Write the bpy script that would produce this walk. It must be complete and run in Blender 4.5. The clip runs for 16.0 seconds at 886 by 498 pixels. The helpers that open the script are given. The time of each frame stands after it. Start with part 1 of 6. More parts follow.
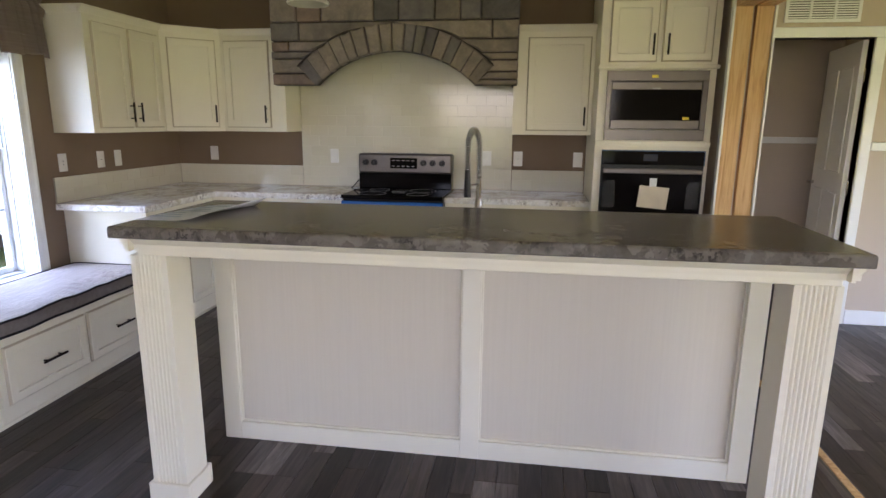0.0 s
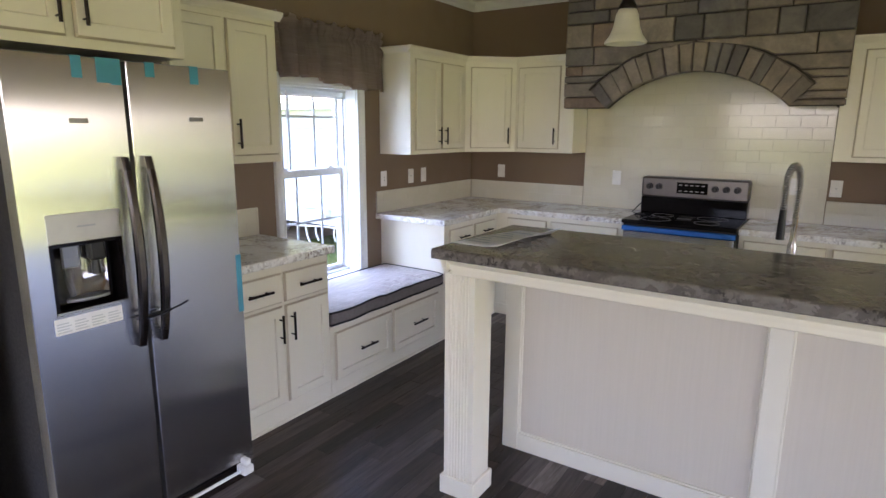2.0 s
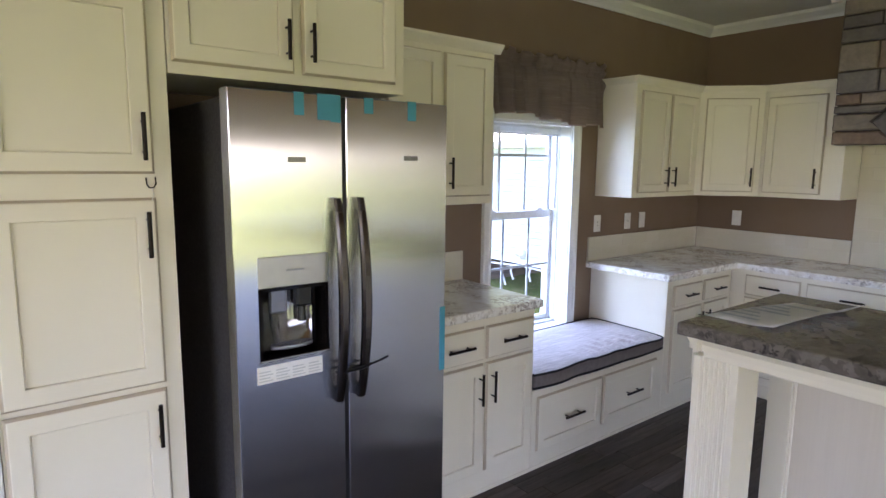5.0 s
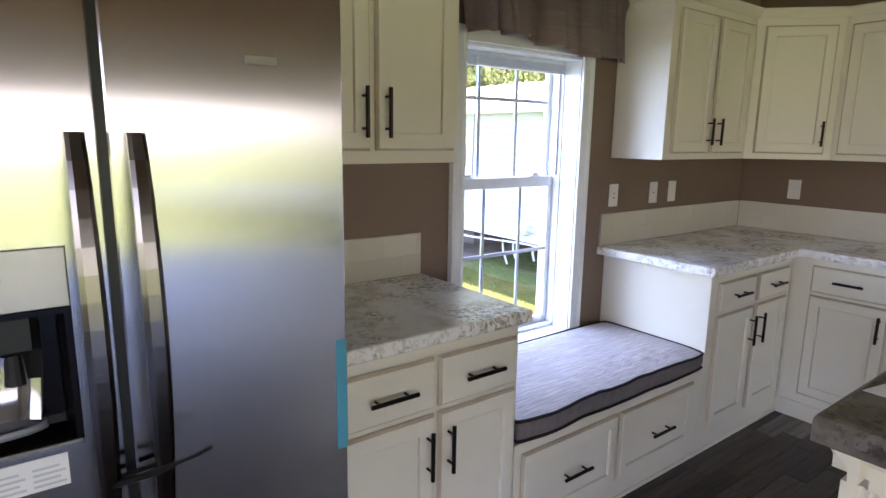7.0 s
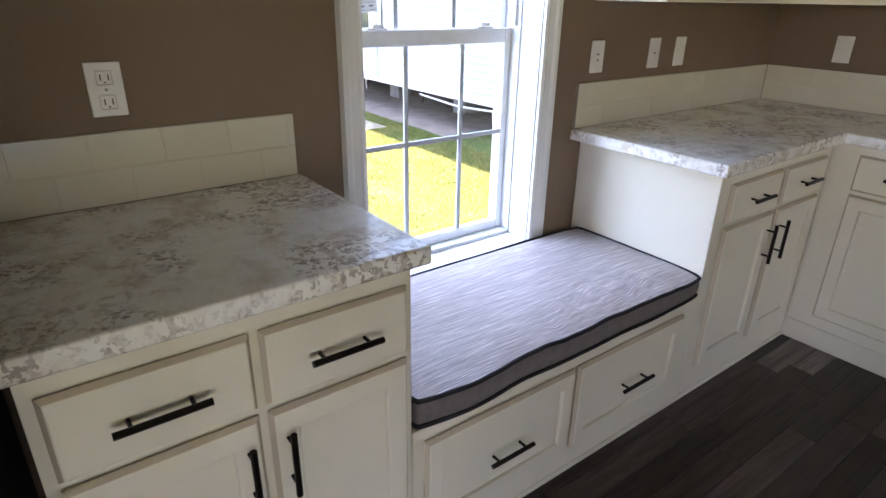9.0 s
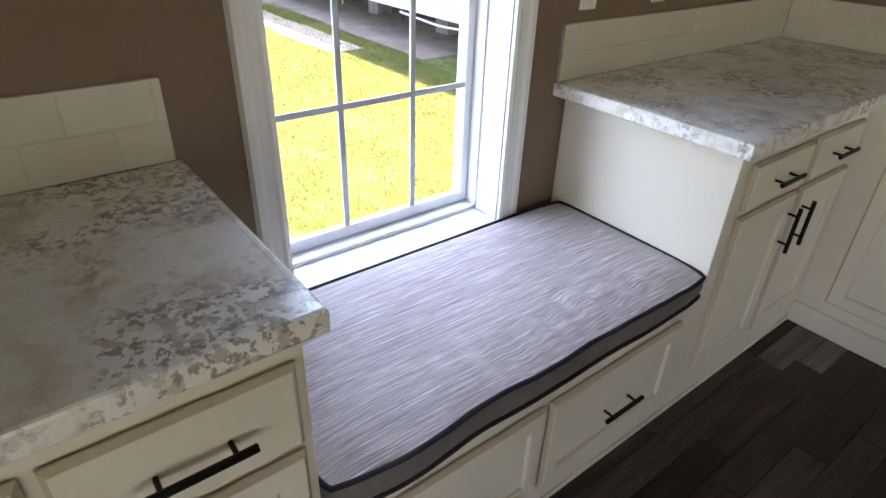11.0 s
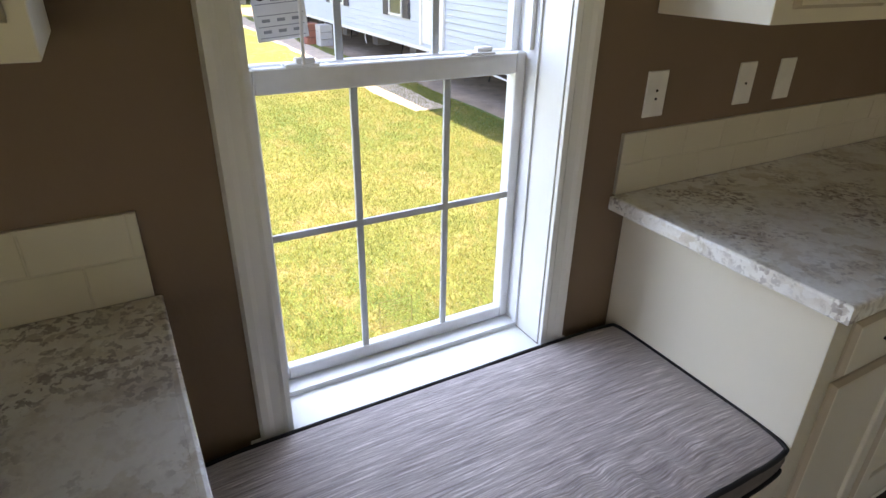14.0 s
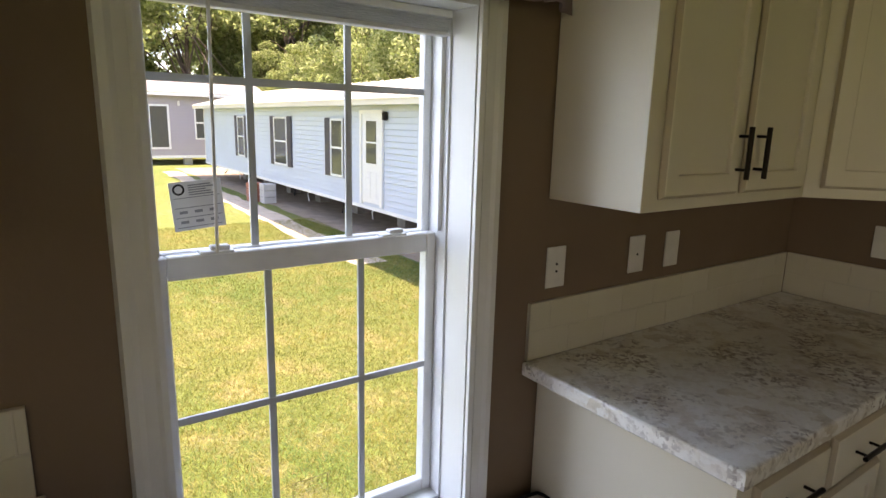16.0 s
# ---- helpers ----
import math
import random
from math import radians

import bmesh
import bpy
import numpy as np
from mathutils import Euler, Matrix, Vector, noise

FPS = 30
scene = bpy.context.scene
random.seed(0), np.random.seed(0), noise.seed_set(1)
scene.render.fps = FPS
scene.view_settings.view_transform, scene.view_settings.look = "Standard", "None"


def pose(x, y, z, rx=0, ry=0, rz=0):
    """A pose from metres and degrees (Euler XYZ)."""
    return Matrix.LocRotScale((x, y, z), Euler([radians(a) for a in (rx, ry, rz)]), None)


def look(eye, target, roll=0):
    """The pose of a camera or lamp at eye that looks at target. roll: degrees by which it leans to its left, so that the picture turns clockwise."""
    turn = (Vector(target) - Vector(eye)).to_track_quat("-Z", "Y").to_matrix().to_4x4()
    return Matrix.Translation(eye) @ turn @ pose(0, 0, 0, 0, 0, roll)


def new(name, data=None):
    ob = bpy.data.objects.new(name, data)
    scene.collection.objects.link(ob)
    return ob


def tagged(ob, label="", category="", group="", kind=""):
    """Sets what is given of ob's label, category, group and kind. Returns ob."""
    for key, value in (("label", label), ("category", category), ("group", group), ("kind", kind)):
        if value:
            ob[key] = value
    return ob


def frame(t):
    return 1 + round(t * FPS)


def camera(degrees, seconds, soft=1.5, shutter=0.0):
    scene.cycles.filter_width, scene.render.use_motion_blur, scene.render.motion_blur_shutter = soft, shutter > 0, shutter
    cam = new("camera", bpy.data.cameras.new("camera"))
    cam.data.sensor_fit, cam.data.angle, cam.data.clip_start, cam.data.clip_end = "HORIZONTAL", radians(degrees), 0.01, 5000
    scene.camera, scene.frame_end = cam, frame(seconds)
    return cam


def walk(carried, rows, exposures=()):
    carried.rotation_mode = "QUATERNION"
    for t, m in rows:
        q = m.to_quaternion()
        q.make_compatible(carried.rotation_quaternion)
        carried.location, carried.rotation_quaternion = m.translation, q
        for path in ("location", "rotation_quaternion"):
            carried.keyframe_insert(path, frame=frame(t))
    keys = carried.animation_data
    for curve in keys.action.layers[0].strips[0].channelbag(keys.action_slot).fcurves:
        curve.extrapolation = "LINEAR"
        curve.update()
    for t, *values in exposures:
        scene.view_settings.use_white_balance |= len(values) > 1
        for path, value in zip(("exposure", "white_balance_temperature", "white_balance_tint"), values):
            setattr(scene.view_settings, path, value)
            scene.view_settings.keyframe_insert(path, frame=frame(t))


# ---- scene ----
cam = camera(74.0, 16.0)
PATH = [
    (0, (0.066, 0.208, 1.458), (-0.219, 2.142, 1.033), 0.5),
    (0.5, (0.065, 0.217, 1.474), (-0.355, 2.124, 1.039), 0.7),
    (1, (0.022, 0.201, 1.493), (-0.594, 2.054, 1.058), 0.6),
    (1.5, (-0.029, 0.17, 1.533), (-0.875, 1.931, 1.107), 0.5),
    (2, (-0.065, 0.121, 1.564), (-1.144, 1.756, 1.159), 0.4),
    (2.5, (-0.099, 0.063, 1.581), (-1.371, 1.561, 1.209), 0.3),
    (3, (-0.115, 0.026, 1.601), (-1.525, 1.402, 1.263), 0.3),
    (3.5, (-0.121, 0.035, 1.6), (-1.619, 1.325, 1.292), 0.4),
    (4, (-0.171, 0.09, 1.587), (-1.715, 1.33, 1.305), 0.4),
    (6.5, (-0.916, 0.912, 1.506), (-2.493, 2.1, 1.187), 0.7),
    (7, (-1.068, 1.143, 1.456), (-2.635, 2.328, 1.081), 0.9),
    (7.5, (-1.174, 1.397, 1.451), (-2.727, 2.572, 0.993), 0.9),
    (8, (-1.286, 1.598, 1.41), (-2.816, 2.753, 0.838), 1.1),
    (8.5, (-1.381, 1.738, 1.374), (-2.881, 2.866, 0.683), 1.0),
    (11, (-1.763, 2.198, 1.388), (-3.1, 3.272, 0.36), 2.1),
    (11.5, (-1.824, 2.326, 1.386), (-3.153, 3.392, 0.34), 2.0),
    (12, (-1.883, 2.403, 1.372), (-3.226, 3.445, 0.317), 1.9),
    (12.5, (-1.915, 2.444, 1.361), (-3.285, 3.449, 0.306), 1.8),
    (13, (-1.914, 2.459, 1.366), (-3.33, 3.412, 0.324), 1.7),
    (13.5, (-1.916, 2.448, 1.376), (-3.387, 3.366, 0.38), 1.7),
    (14, (-1.907, 2.466, 1.478), (-3.464, 3.348, 0.585), 1.1),
    (14.5, (-1.888, 2.447, 1.535), (-3.51, 3.345, 0.785), 1.2),
    (15, (-1.858, 2.46, 1.562), (-3.527, 3.376, 0.95), 1.1),
    (15.5, (-1.85, 2.5, 1.558), (-3.524, 3.478, 1.069), 1.2),
    (16, (-1.844, 2.513, 1.554), (-3.448, 3.632, 1.136), 1.5),
]
EXPOSURES = [(0, 2.98, 6550, 33), (2, 3.0, 6350, 34), (4, 2.95, 6150, 34), (7, 2.87, 6200, 34), (8.5, 2.85, 6450, 32), (11, 2.65, 6950, 29), (12.5, 2.45, 7150, 28), (14, 2.0, 7450, 28), (15, 1.72, 7700, 29), (16, 1.68, 7800, 29)]
walk(cam, [(t, look(eye, target, roll)) for t, eye, target, roll in PATH], EXPOSURES)

# ---- world, sun, exposure ----
SUN_EL, SUN_AZ = radians(71), radians(12)
world = bpy.data.worlds.new("world")
scene.world = world
world.use_nodes = True
wn = world.node_tree
sky = wn.nodes.new("ShaderNodeTexSky")
sky.sky_type, sky.sun_disc = "NISHITA", False
sky.sun_elevation, sky.sun_rotation = SUN_EL, SUN_AZ
wn.links.new(sky.outputs[0], wn.nodes["Background"].inputs[0])
wn.nodes["Background"].inputs[1].default_value = 0.21
sun = new("sun", bpy.data.lights.new("sun", "SUN"))
sun.data.energy, sun.data.angle, sun.data.color = 4.6, radians(0.5), (1.0, 0.95, 0.86)
sun_way = Vector((math.sin(SUN_AZ) * math.cos(SUN_EL), math.cos(SUN_AZ) * math.cos(SUN_EL), math.sin(SUN_EL)))
sun.matrix_world = look((0, 0, 30), Vector((0, 0, 30)) - sun_way)


# added fill lamps that stand in for daylight through the window openings
def fill_lamp(name, place, aim, w, h, watts, color):
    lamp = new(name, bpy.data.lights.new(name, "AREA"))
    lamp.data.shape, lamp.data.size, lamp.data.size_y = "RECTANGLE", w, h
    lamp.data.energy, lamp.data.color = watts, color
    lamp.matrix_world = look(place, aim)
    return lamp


# two unseen lamps outside the kitchen window, added to strengthen its sky light
fill_lamp("window_sky_light", (-4.7, 3.05, 3.1), (-2.7, 3.05, 0.8), 2.4, 1.8, 27, (0.52, 0.74, 1.0))
fill_lamp("window_side_sky_light", (-4.2, 1.2, 1.9), (-2.6, 3.3, 1.5), 1.6, 2.0, 14, (0.52, 0.74, 1.0))
# two more added inside the unseen east and south openings
fill_lamp("east_opening_light", (4.46, -0.2, 1.45), (1.5, -0.2, 2.7), 4.7, 0.6, 2.2, (1.0, 0.94, 0.84))
fill_lamp("south_opening_light", (-0.2, -3.28, 1.75), (-0.2, 3, 2.4), 3.4, 0.75, 3.2, (1.0, 0.88, 0.79))


# ---- materials ----
def material(name, build):
    m = bpy.data.materials.new(name)
    m.use_nodes = True
    build(m.node_tree, m.node_tree.nodes["Principled BSDF"])
    return m


def add(t, kind, **props):
    n = t.nodes.new(kind)
    for k, v in props.items():
        if k in n.inputs:
            n.inputs[k].default_value = v
        else:
            setattr(n, k, v)
    return n


def coords(t, scale=(1, 1, 1), which="Object", turn=(0, 0, 0)):
    c, m = t.nodes.new("ShaderNodeTexCoord"), t.nodes.new("ShaderNodeMapping")
    m.inputs["Scale"].default_value, m.inputs["Rotation"].default_value = scale, turn
    t.links.new(c.outputs[which], m.inputs[0])
    return m.outputs[0]


def noise_of(t, vec, scale, detail=4.0, rough=0.55, distort=0.0):
    n = add(t, "ShaderNodeTexNoise", Scale=scale, Detail=detail, Roughness=rough, Distortion=distort)
    t.links.new(vec, n.inputs["Vector"])
    return n.outputs["Fac"]


def ramp(t, fac, stops):
    r = t.nodes.new("ShaderNodeValToRGB")
    while len(r.color_ramp.elements) < len(stops):
        r.color_ramp.elements.new(0.5)
    for e, (p, c) in zip(r.color_ramp.elements, stops):
        e.position, e.color = p, (*c, 1) if len(c) == 3 else c
    t.links.new(fac, r.inputs[0])
    return r.outputs[0]


def mix(t, fac, a, b, how="MIX"):
    m = t.nodes.new("ShaderNodeMix")
    m.data_type, m.blend_type = "RGBA", how
    for sock, v in ((m.inputs[0], fac), (m.inputs[6], a), (m.inputs[7], b)):
        if hasattr(v, "is_output"):
            t.links.new(v, sock)
        else:
            sock.default_value = v if not isinstance(v, tuple) or len(v) == 4 else (*v, 1)
    return m.outputs[2]


def bump(t, b, height, strength=0.2, distance=0.01):
    n = add(t, "ShaderNodeBump", Strength=strength, Distance=distance)
    t.links.new(height, n.inputs["Height"])
    t.links.new(n.outputs[0], b.inputs["Normal"])


def painted(name, color, rough=0.45, vary=0.06, scale=3.0, relief=0.05, grain=120.0):
    dark = tuple(c * (1 - vary) for c in color)
    light = tuple(min(1, c * (1 + vary)) for c in color)

    def build(t, b):
        v = coords(t)
        t.links.new(ramp(t, noise_of(t, v, scale, 5), [(0.3, dark), (0.7, light)]), b.inputs["Base Color"])
        t.links.new(ramp(t, noise_of(t, v, scale * 4, 3), [(0.3, (rough * 0.85,) * 3), (0.7, (min(1, rough * 1.15),) * 3)]), b.inputs["Roughness"])
        if relief:
            bump(t, b, noise_of(t, v, grain, 3), relief, 0.004)
    return material(name, build)


def plain(name, color, rough=0.5, metal=0.0, **more):
    def build(t, b):
        v = coords(t)
        t.links.new(ramp(t, noise_of(t, v, 14, 3), [(0.3, tuple(c * 0.9 for c in color)), (0.7, color)]), b.inputs["Base Color"])
        b.inputs["Roughness"].default_value, b.inputs["Metallic"].default_value = rough, metal
        for k, x in more.items():
            b.inputs[k].default_value = x
    return material(name, build)


CAB = painted("ivory_cabinet_paint", (0.80, 0.745, 0.615), 0.42, 0.03, 2.0, 0.03)


def build_panel(t, b):
    v = coords(t, (90, 90, 2.5))
    n = noise_of(t, v, 1.0, 4, 0.6)
    t.links.new(ramp(t, n, [(0.3, (0.63, 0.56, 0.455)), (0.7, (0.655, 0.585, 0.48))]), b.inputs["Base Color"])
    b.inputs["Roughness"].default_value = 0.5
    bump(t, b, n, 0.05, 0.002)


PANEL = material("beige_grained_panel", build_panel)
# darker tan for the outer edges of doors and drawers
CAB_EDGE = painted("tan_cabinet_edge", (0.55, 0.47, 0.35), 0.5, 0.05, 8.0, 0.05)
WALL = painted("taupe_wall_paint", (0.207, 0.142, 0.094), 0.75, 0.06, 1.5, 0.12, 90)
WALL_LIGHT = painted("beige_wall_paint", (0.52, 0.43, 0.34), 0.75, 0.05, 1.5, 0.12, 90)
TRIM = painted("white_trim_paint", (0.80, 0.80, 0.78), 0.35, 0.02, 4.0, 0.0)
CEIL = painted("ceiling_paint", (0.82, 0.80, 0.76), 0.9, 0.04, 2.0, 0.35, 60)
# muntins are coloured greyer than the sash vinyl
MUNTIN = plain("grey_grille_bar", (0.50, 0.52, 0.53), 0.4)
VINYL = plain("white_vinyl", (0.82, 0.83, 0.84), 0.32)
BRONZE = plain("oil_rubbed_bronze", (0.022, 0.017, 0.014), 0.35, 0.85)
BLACK = plain("black_plastic", (0.012, 0.012, 0.013), 0.35, 0.0, **{"Specular IOR Level": 0.3})
GAP = plain("dark_gap", (0.03, 0.026, 0.022), 0.8)
PLATE = plain("white_switch_plate", (0.80, 0.78, 0.74), 0.35)
CHROME = plain("brushed_nickel", (0.62, 0.60, 0.57), 0.22, 1.0)
TAPE = plain("blue_packing_tape", (0.05, 0.30, 0.42), 0.45)
PAPER = plain("white_paper", (0.80, 0.80, 0.80), 0.6)
INK = plain("grey_print", (0.30, 0.31, 0.33), 0.7)
PIPING = plain("black_piping", (0.012, 0.012, 0.014), 0.8)
GREY_TAG = plain("grey_badge", (0.33, 0.32, 0.31), 0.4, 0.6)


def stone_top(t, b, clouds, cells, specks, rough):
    """Laminate printed like crystalline stone: soft clouds, jagged flakes, clustered dark specks."""
    v = coords(t)
    warp = add(t, "ShaderNodeTexNoise", Scale=26.0, Detail=6.0, Roughness=0.7)
    t.links.new(v, warp.inputs["Vector"])
    push = add(t, "ShaderNodeVectorMath", operation="SCALE")
    push.inputs["Scale"].default_value = 0.055
    t.links.new(warp.outputs["Color"], push.inputs[0])
    vv = add(t, "ShaderNodeVectorMath", operation="ADD")
    t.links.new(v, vv.inputs[0])
    t.links.new(push.outputs[0], vv.inputs[1])
    w = vv.outputs[0]
    col = ramp(t, noise_of(t, w, 7.0, 7, 0.62, 0.3), clouds)

    def flakes(scale, channel):
        f = add(t, "ShaderNodeTexVoronoi", Scale=scale, Randomness=1.0)
        t.links.new(w, f.inputs["Vector"])
        sep = add(t, "ShaderNodeSeparateColor")
        t.links.new(f.outputs["Color"], sep.inputs[0])
        return sep.outputs[channel]

    def step(fac, at, top):
        return ramp(t, fac, [(at, (0, 0, 0)), (at + 0.03, (top, top, top))])
    big, small, tiny = flakes(26.0, 0), flakes(52.0, 1), flakes(105.0, 2)
    drift = noise_of(t, v, 4.5, 5, 0.6, 0.5)
    pale_zone = ramp(t, drift, [(0.38, (1, 1, 1)), (0.56, (0.25, 0.25, 0.25))])
    dark_zone = ramp(t, drift, [(0.46, (0.08, 0.08, 0.08)), (0.60, (1, 1, 1))])
    col = mix(t, mix(t, 1.0, step(big, 0.50, 0.85), pale_zone, "MULTIPLY"), col, cells[0])
    col = mix(t, mix(t, 1.0, step(small, 0.66, 0.75), dark_zone, "MULTIPLY"), col, cells[1])
    col = mix(t, step(small, 0.93, 0.7), col, cells[0])
    col = mix(t, mix(t, 1.0, step(tiny, 0.72, 0.8), dark_zone, "MULTIPLY"), col, specks)
    t.links.new(col, b.inputs["Base Color"])
    fine = noise_of(t, w, 60.0, 5, 0.7, 0.5)
    t.links.new(ramp(t, fine, [(0.3, (rough * 0.85,) * 3), (0.7, (rough * 1.25,) * 3)]), b.inputs["Roughness"])
    bump(t, b, fine, 0.03, 0.002)


COUNTER = material("marbled_laminate", lambda t, b: stone_top(
    t, b, [(0.34, (0.63, 0.56, 0.47)), (0.46, (0.78, 0.73, 0.65)), (0.56, (0.89, 0.87, 0.82))],
    [(0.92, 0.91, 0.88), (0.50, 0.445, 0.39)], (0.30, 0.25, 0.22), 0.18))
BAR_TOP = material("grey_brown_laminate", lambda t, b: stone_top(
    t, b, [(0.30, (0.07, 0.058, 0.05)), (0.5, (0.12, 0.103, 0.092)), (0.7, (0.17, 0.15, 0.135))],
    [(0.20, 0.178, 0.16), (0.055, 0.046, 0.044)], (0.018, 0.015, 0.015), 0.22))


def build_floor(t, b):
    info = t.nodes.new("ShaderNodeObjectInfo")
    geo = t.nodes.new("ShaderNodeNewGeometry")
    rnd = add(t, "ShaderNodeMath", operation="ADD")
    t.links.new(info.outputs["Random"], rnd.inputs[0])
    t.links.new(geo.outputs["Random Per Island"], rnd.inputs[1])
    frac = add(t, "ShaderNodeMath", operation="FRACT")
    t.links.new(rnd.outputs[0], frac.inputs[0])
    off = add(t, "ShaderNodeVectorMath", operation="SCALE")
    off.inputs[0].default_value = (37.0, 91.0, 13.0)
    t.links.new(frac.outputs[0], off.inputs["Scale"])
    v0 = coords(t, (1, 1, 1))
    shift = add(t, "ShaderNodeVectorMath", operation="ADD")
    t.links.new(v0, shift.inputs[0])
    t.links.new(off.outputs[0], shift.inputs[1])
    m = add(t, "ShaderNodeMapping")
    m.inputs["Scale"].default_value = (26, 1.6, 1)
    t.links.new(shift.outputs[0], m.inputs[0])
    grain = noise_of(t, m.outputs[0], 1.6, 7, 0.68, 0.7)
    m2 = add(t, "ShaderNodeMapping")
    m2.inputs["Scale"].default_value = (5, 1.6, 1)
    t.links.new(shift.outputs[0], m2.inputs[0])
    cloud = noise_of(t, m2.outputs[0], 1.3, 4, 0.6, 0.4)
    tone = ramp(t, frac.outputs[0], [(0.0, (0.026, 0.019, 0.016)), (0.28, (0.085, 0.062, 0.053)), (0.5, (0.040, 0.031, 0.029)), (0.75, (0.13, 0.106, 0.096)), (0.88, (0.07, 0.056, 0.051)), (1.0, (0.27, 0.24, 0.23))])
    col = mix(t, 1.0, tone, ramp(t, grain, [(0.28, (0.26, 0.22, 0.20)), (0.72, (1.1, 1.04, 1.0))]), "MULTIPLY")
    col = mix(t, 1.0, col, ramp(t, cloud, [(0.3, (0.62, 0.60, 0.60)), (0.7, (1.25, 1.25, 1.26))]), "MULTIPLY")
    t.links.new(col, b.inputs["Base Color"])
    t.links.new(ramp(t, grain, [(0.3, (0.40, 0.40, 0.40)), (0.7, (0.26, 0.26, 0.26))]), b.inputs["Roughness"])
    b.inputs["Specular IOR Level"].default_value = 0.26
    bump(t, b, grain, 0.12, 0.002)


FLOOR = material("weathered_plank_vinyl", build_floor)


def build_steel(t, b):
    v = coords(t, (1, 1, 900))
    streak = noise_of(t, v, 1.0, 3)
    b.inputs["Metallic"].default_value = 1.0
    t.links.new(ramp(t, streak, [(0.3, (0.50, 0.50, 0.51)), (0.7, (0.57, 0.57, 0.58))]), b.inputs["Base Color"])
    b.inputs["Roughness"].default_value = 0.22
    b.inputs["Anisotropic"].default_value = 1.0
    b.inputs["Anisotropic Rotation"].default_value = 0.0
    tan = t.nodes.new("ShaderNodeTangent")
    tan.direction_type, tan.axis = "RADIAL", "Z"
    t.links.new(tan.outputs[0], b.inputs["Tangent"])
    bump(t, b, noise_of(t, coords(t, (1, 1, 0.6)), 2.2, 2), 0.05, 0.02)


STEEL = material("brushed_stainless", build_steel)


def stone_material(name, lo, hi):
    def build(t, b):
        info = t.nodes.new("ShaderNodeObjectInfo")
        v = coords(t)
        n1, n2 = noise_of(t, v, 5, 5, 0.6, 0.8), noise_of(t, v, 42, 5, 0.65)
        tone = ramp(t, info.outputs["Random"], [(0, lo), (1, hi)])
        col = mix(t, 1.0, tone, ramp(t, n1, [(0.3, (0.68, 0.67, 0.68)), (0.7, (1.28, 1.24, 1.18))]), "MULTIPLY")
        col = mix(t, 1.0, col, ramp(t, n2, [(0.3, (0.88, 0.88, 0.88)), (0.7, (1.1, 1.1, 1.1))]), "MULTIPLY")
        t.links.new(col, b.inputs["Base Color"])
        b.inputs["Roughness"].default_value = 0.8
        bump(t, b, mix(t, 0.4, n1, n2), 0.5, 0.012)
    return material(name, build)


STONE_GREY = stone_material("grey_stone", (0.105, 0.093, 0.092), (0.195, 0.172, 0.166))
STONE_TAN = stone_material("tan_stone", (0.185, 0.153, 0.132), (0.275, 0.228, 0.192))
STONE_BROWN = stone_material("brown_stone", (0.185, 0.130, 0.103), (0.245, 0.175, 0.138))
MORTAR = painted("dark_mortar", (0.042, 0.036, 0.032), 0.95, 0.2, 30, 0.5, 80)


def build_tile(t, b):
    info = t.nodes.new("ShaderNodeObjectInfo")
    t.links.new(ramp(t, info.outputs["Random"], [(0, (0.635, 0.59, 0.465)), (1, (0.665, 0.62, 0.50))]), b.inputs["Base Color"])
    b.inputs["Roughness"].default_value = 0.11
    bump(t, b, noise_of(t, coords(t), 9, 2), 0.08, 0.01)


TILE = material("glazed_ivory_tile", build_tile)
GROUT = painted("grout", (0.615, 0.575, 0.475), 0.9, 0.05, 20, 0.1)


def build_pine(t, b):
    v = coords(t, (14, 14, 0.8))
    g = noise_of(t, v, 2.4, 5, 0.6, 1.2)
    t.links.new(ramp(t, g, [(0.3, (0.42, 0.21, 0.075)), (0.5, (0.62, 0.37, 0.16)), (0.75, (0.72, 0.48, 0.25))]), b.inputs["Base Color"])
    b.inputs["Roughness"].default_value = 0.65
    bump(t, b, g, 0.15, 0.003)


PINE = material("raw_pine_stud", build_pine)


def build_cushion(t, b):
    v = coords(t, (290, 9, 60))
    n = noise_of(t, v, 1.0, 4, 0.6, 0.12)
    fold = noise_of(t, coords(t, (5, 26, 4)), 1.0, 3, 0.5, 0.8)
    t.links.new(ramp(t, n, [(0.34, (0.23, 0.18, 0.17)), (0.46, (0.37, 0.305, 0.29)), (0.57, (0.47, 0.395, 0.38)), (0.67, (0.76, 0.67, 0.65))]), b.inputs["Base Color"])
    b.inputs["Roughness"].default_value = 0.42
    b.inputs["Sheen Weight"].default_value = 0.45
    bump(t, b, mix(t, 0.3, n, fold), 0.8, 0.006)


CUSHION = material("crinkled_taupe_fabric", build_cushion)
# the side band is coloured darker and plainer than the top
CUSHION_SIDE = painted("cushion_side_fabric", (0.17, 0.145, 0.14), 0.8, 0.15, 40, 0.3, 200)


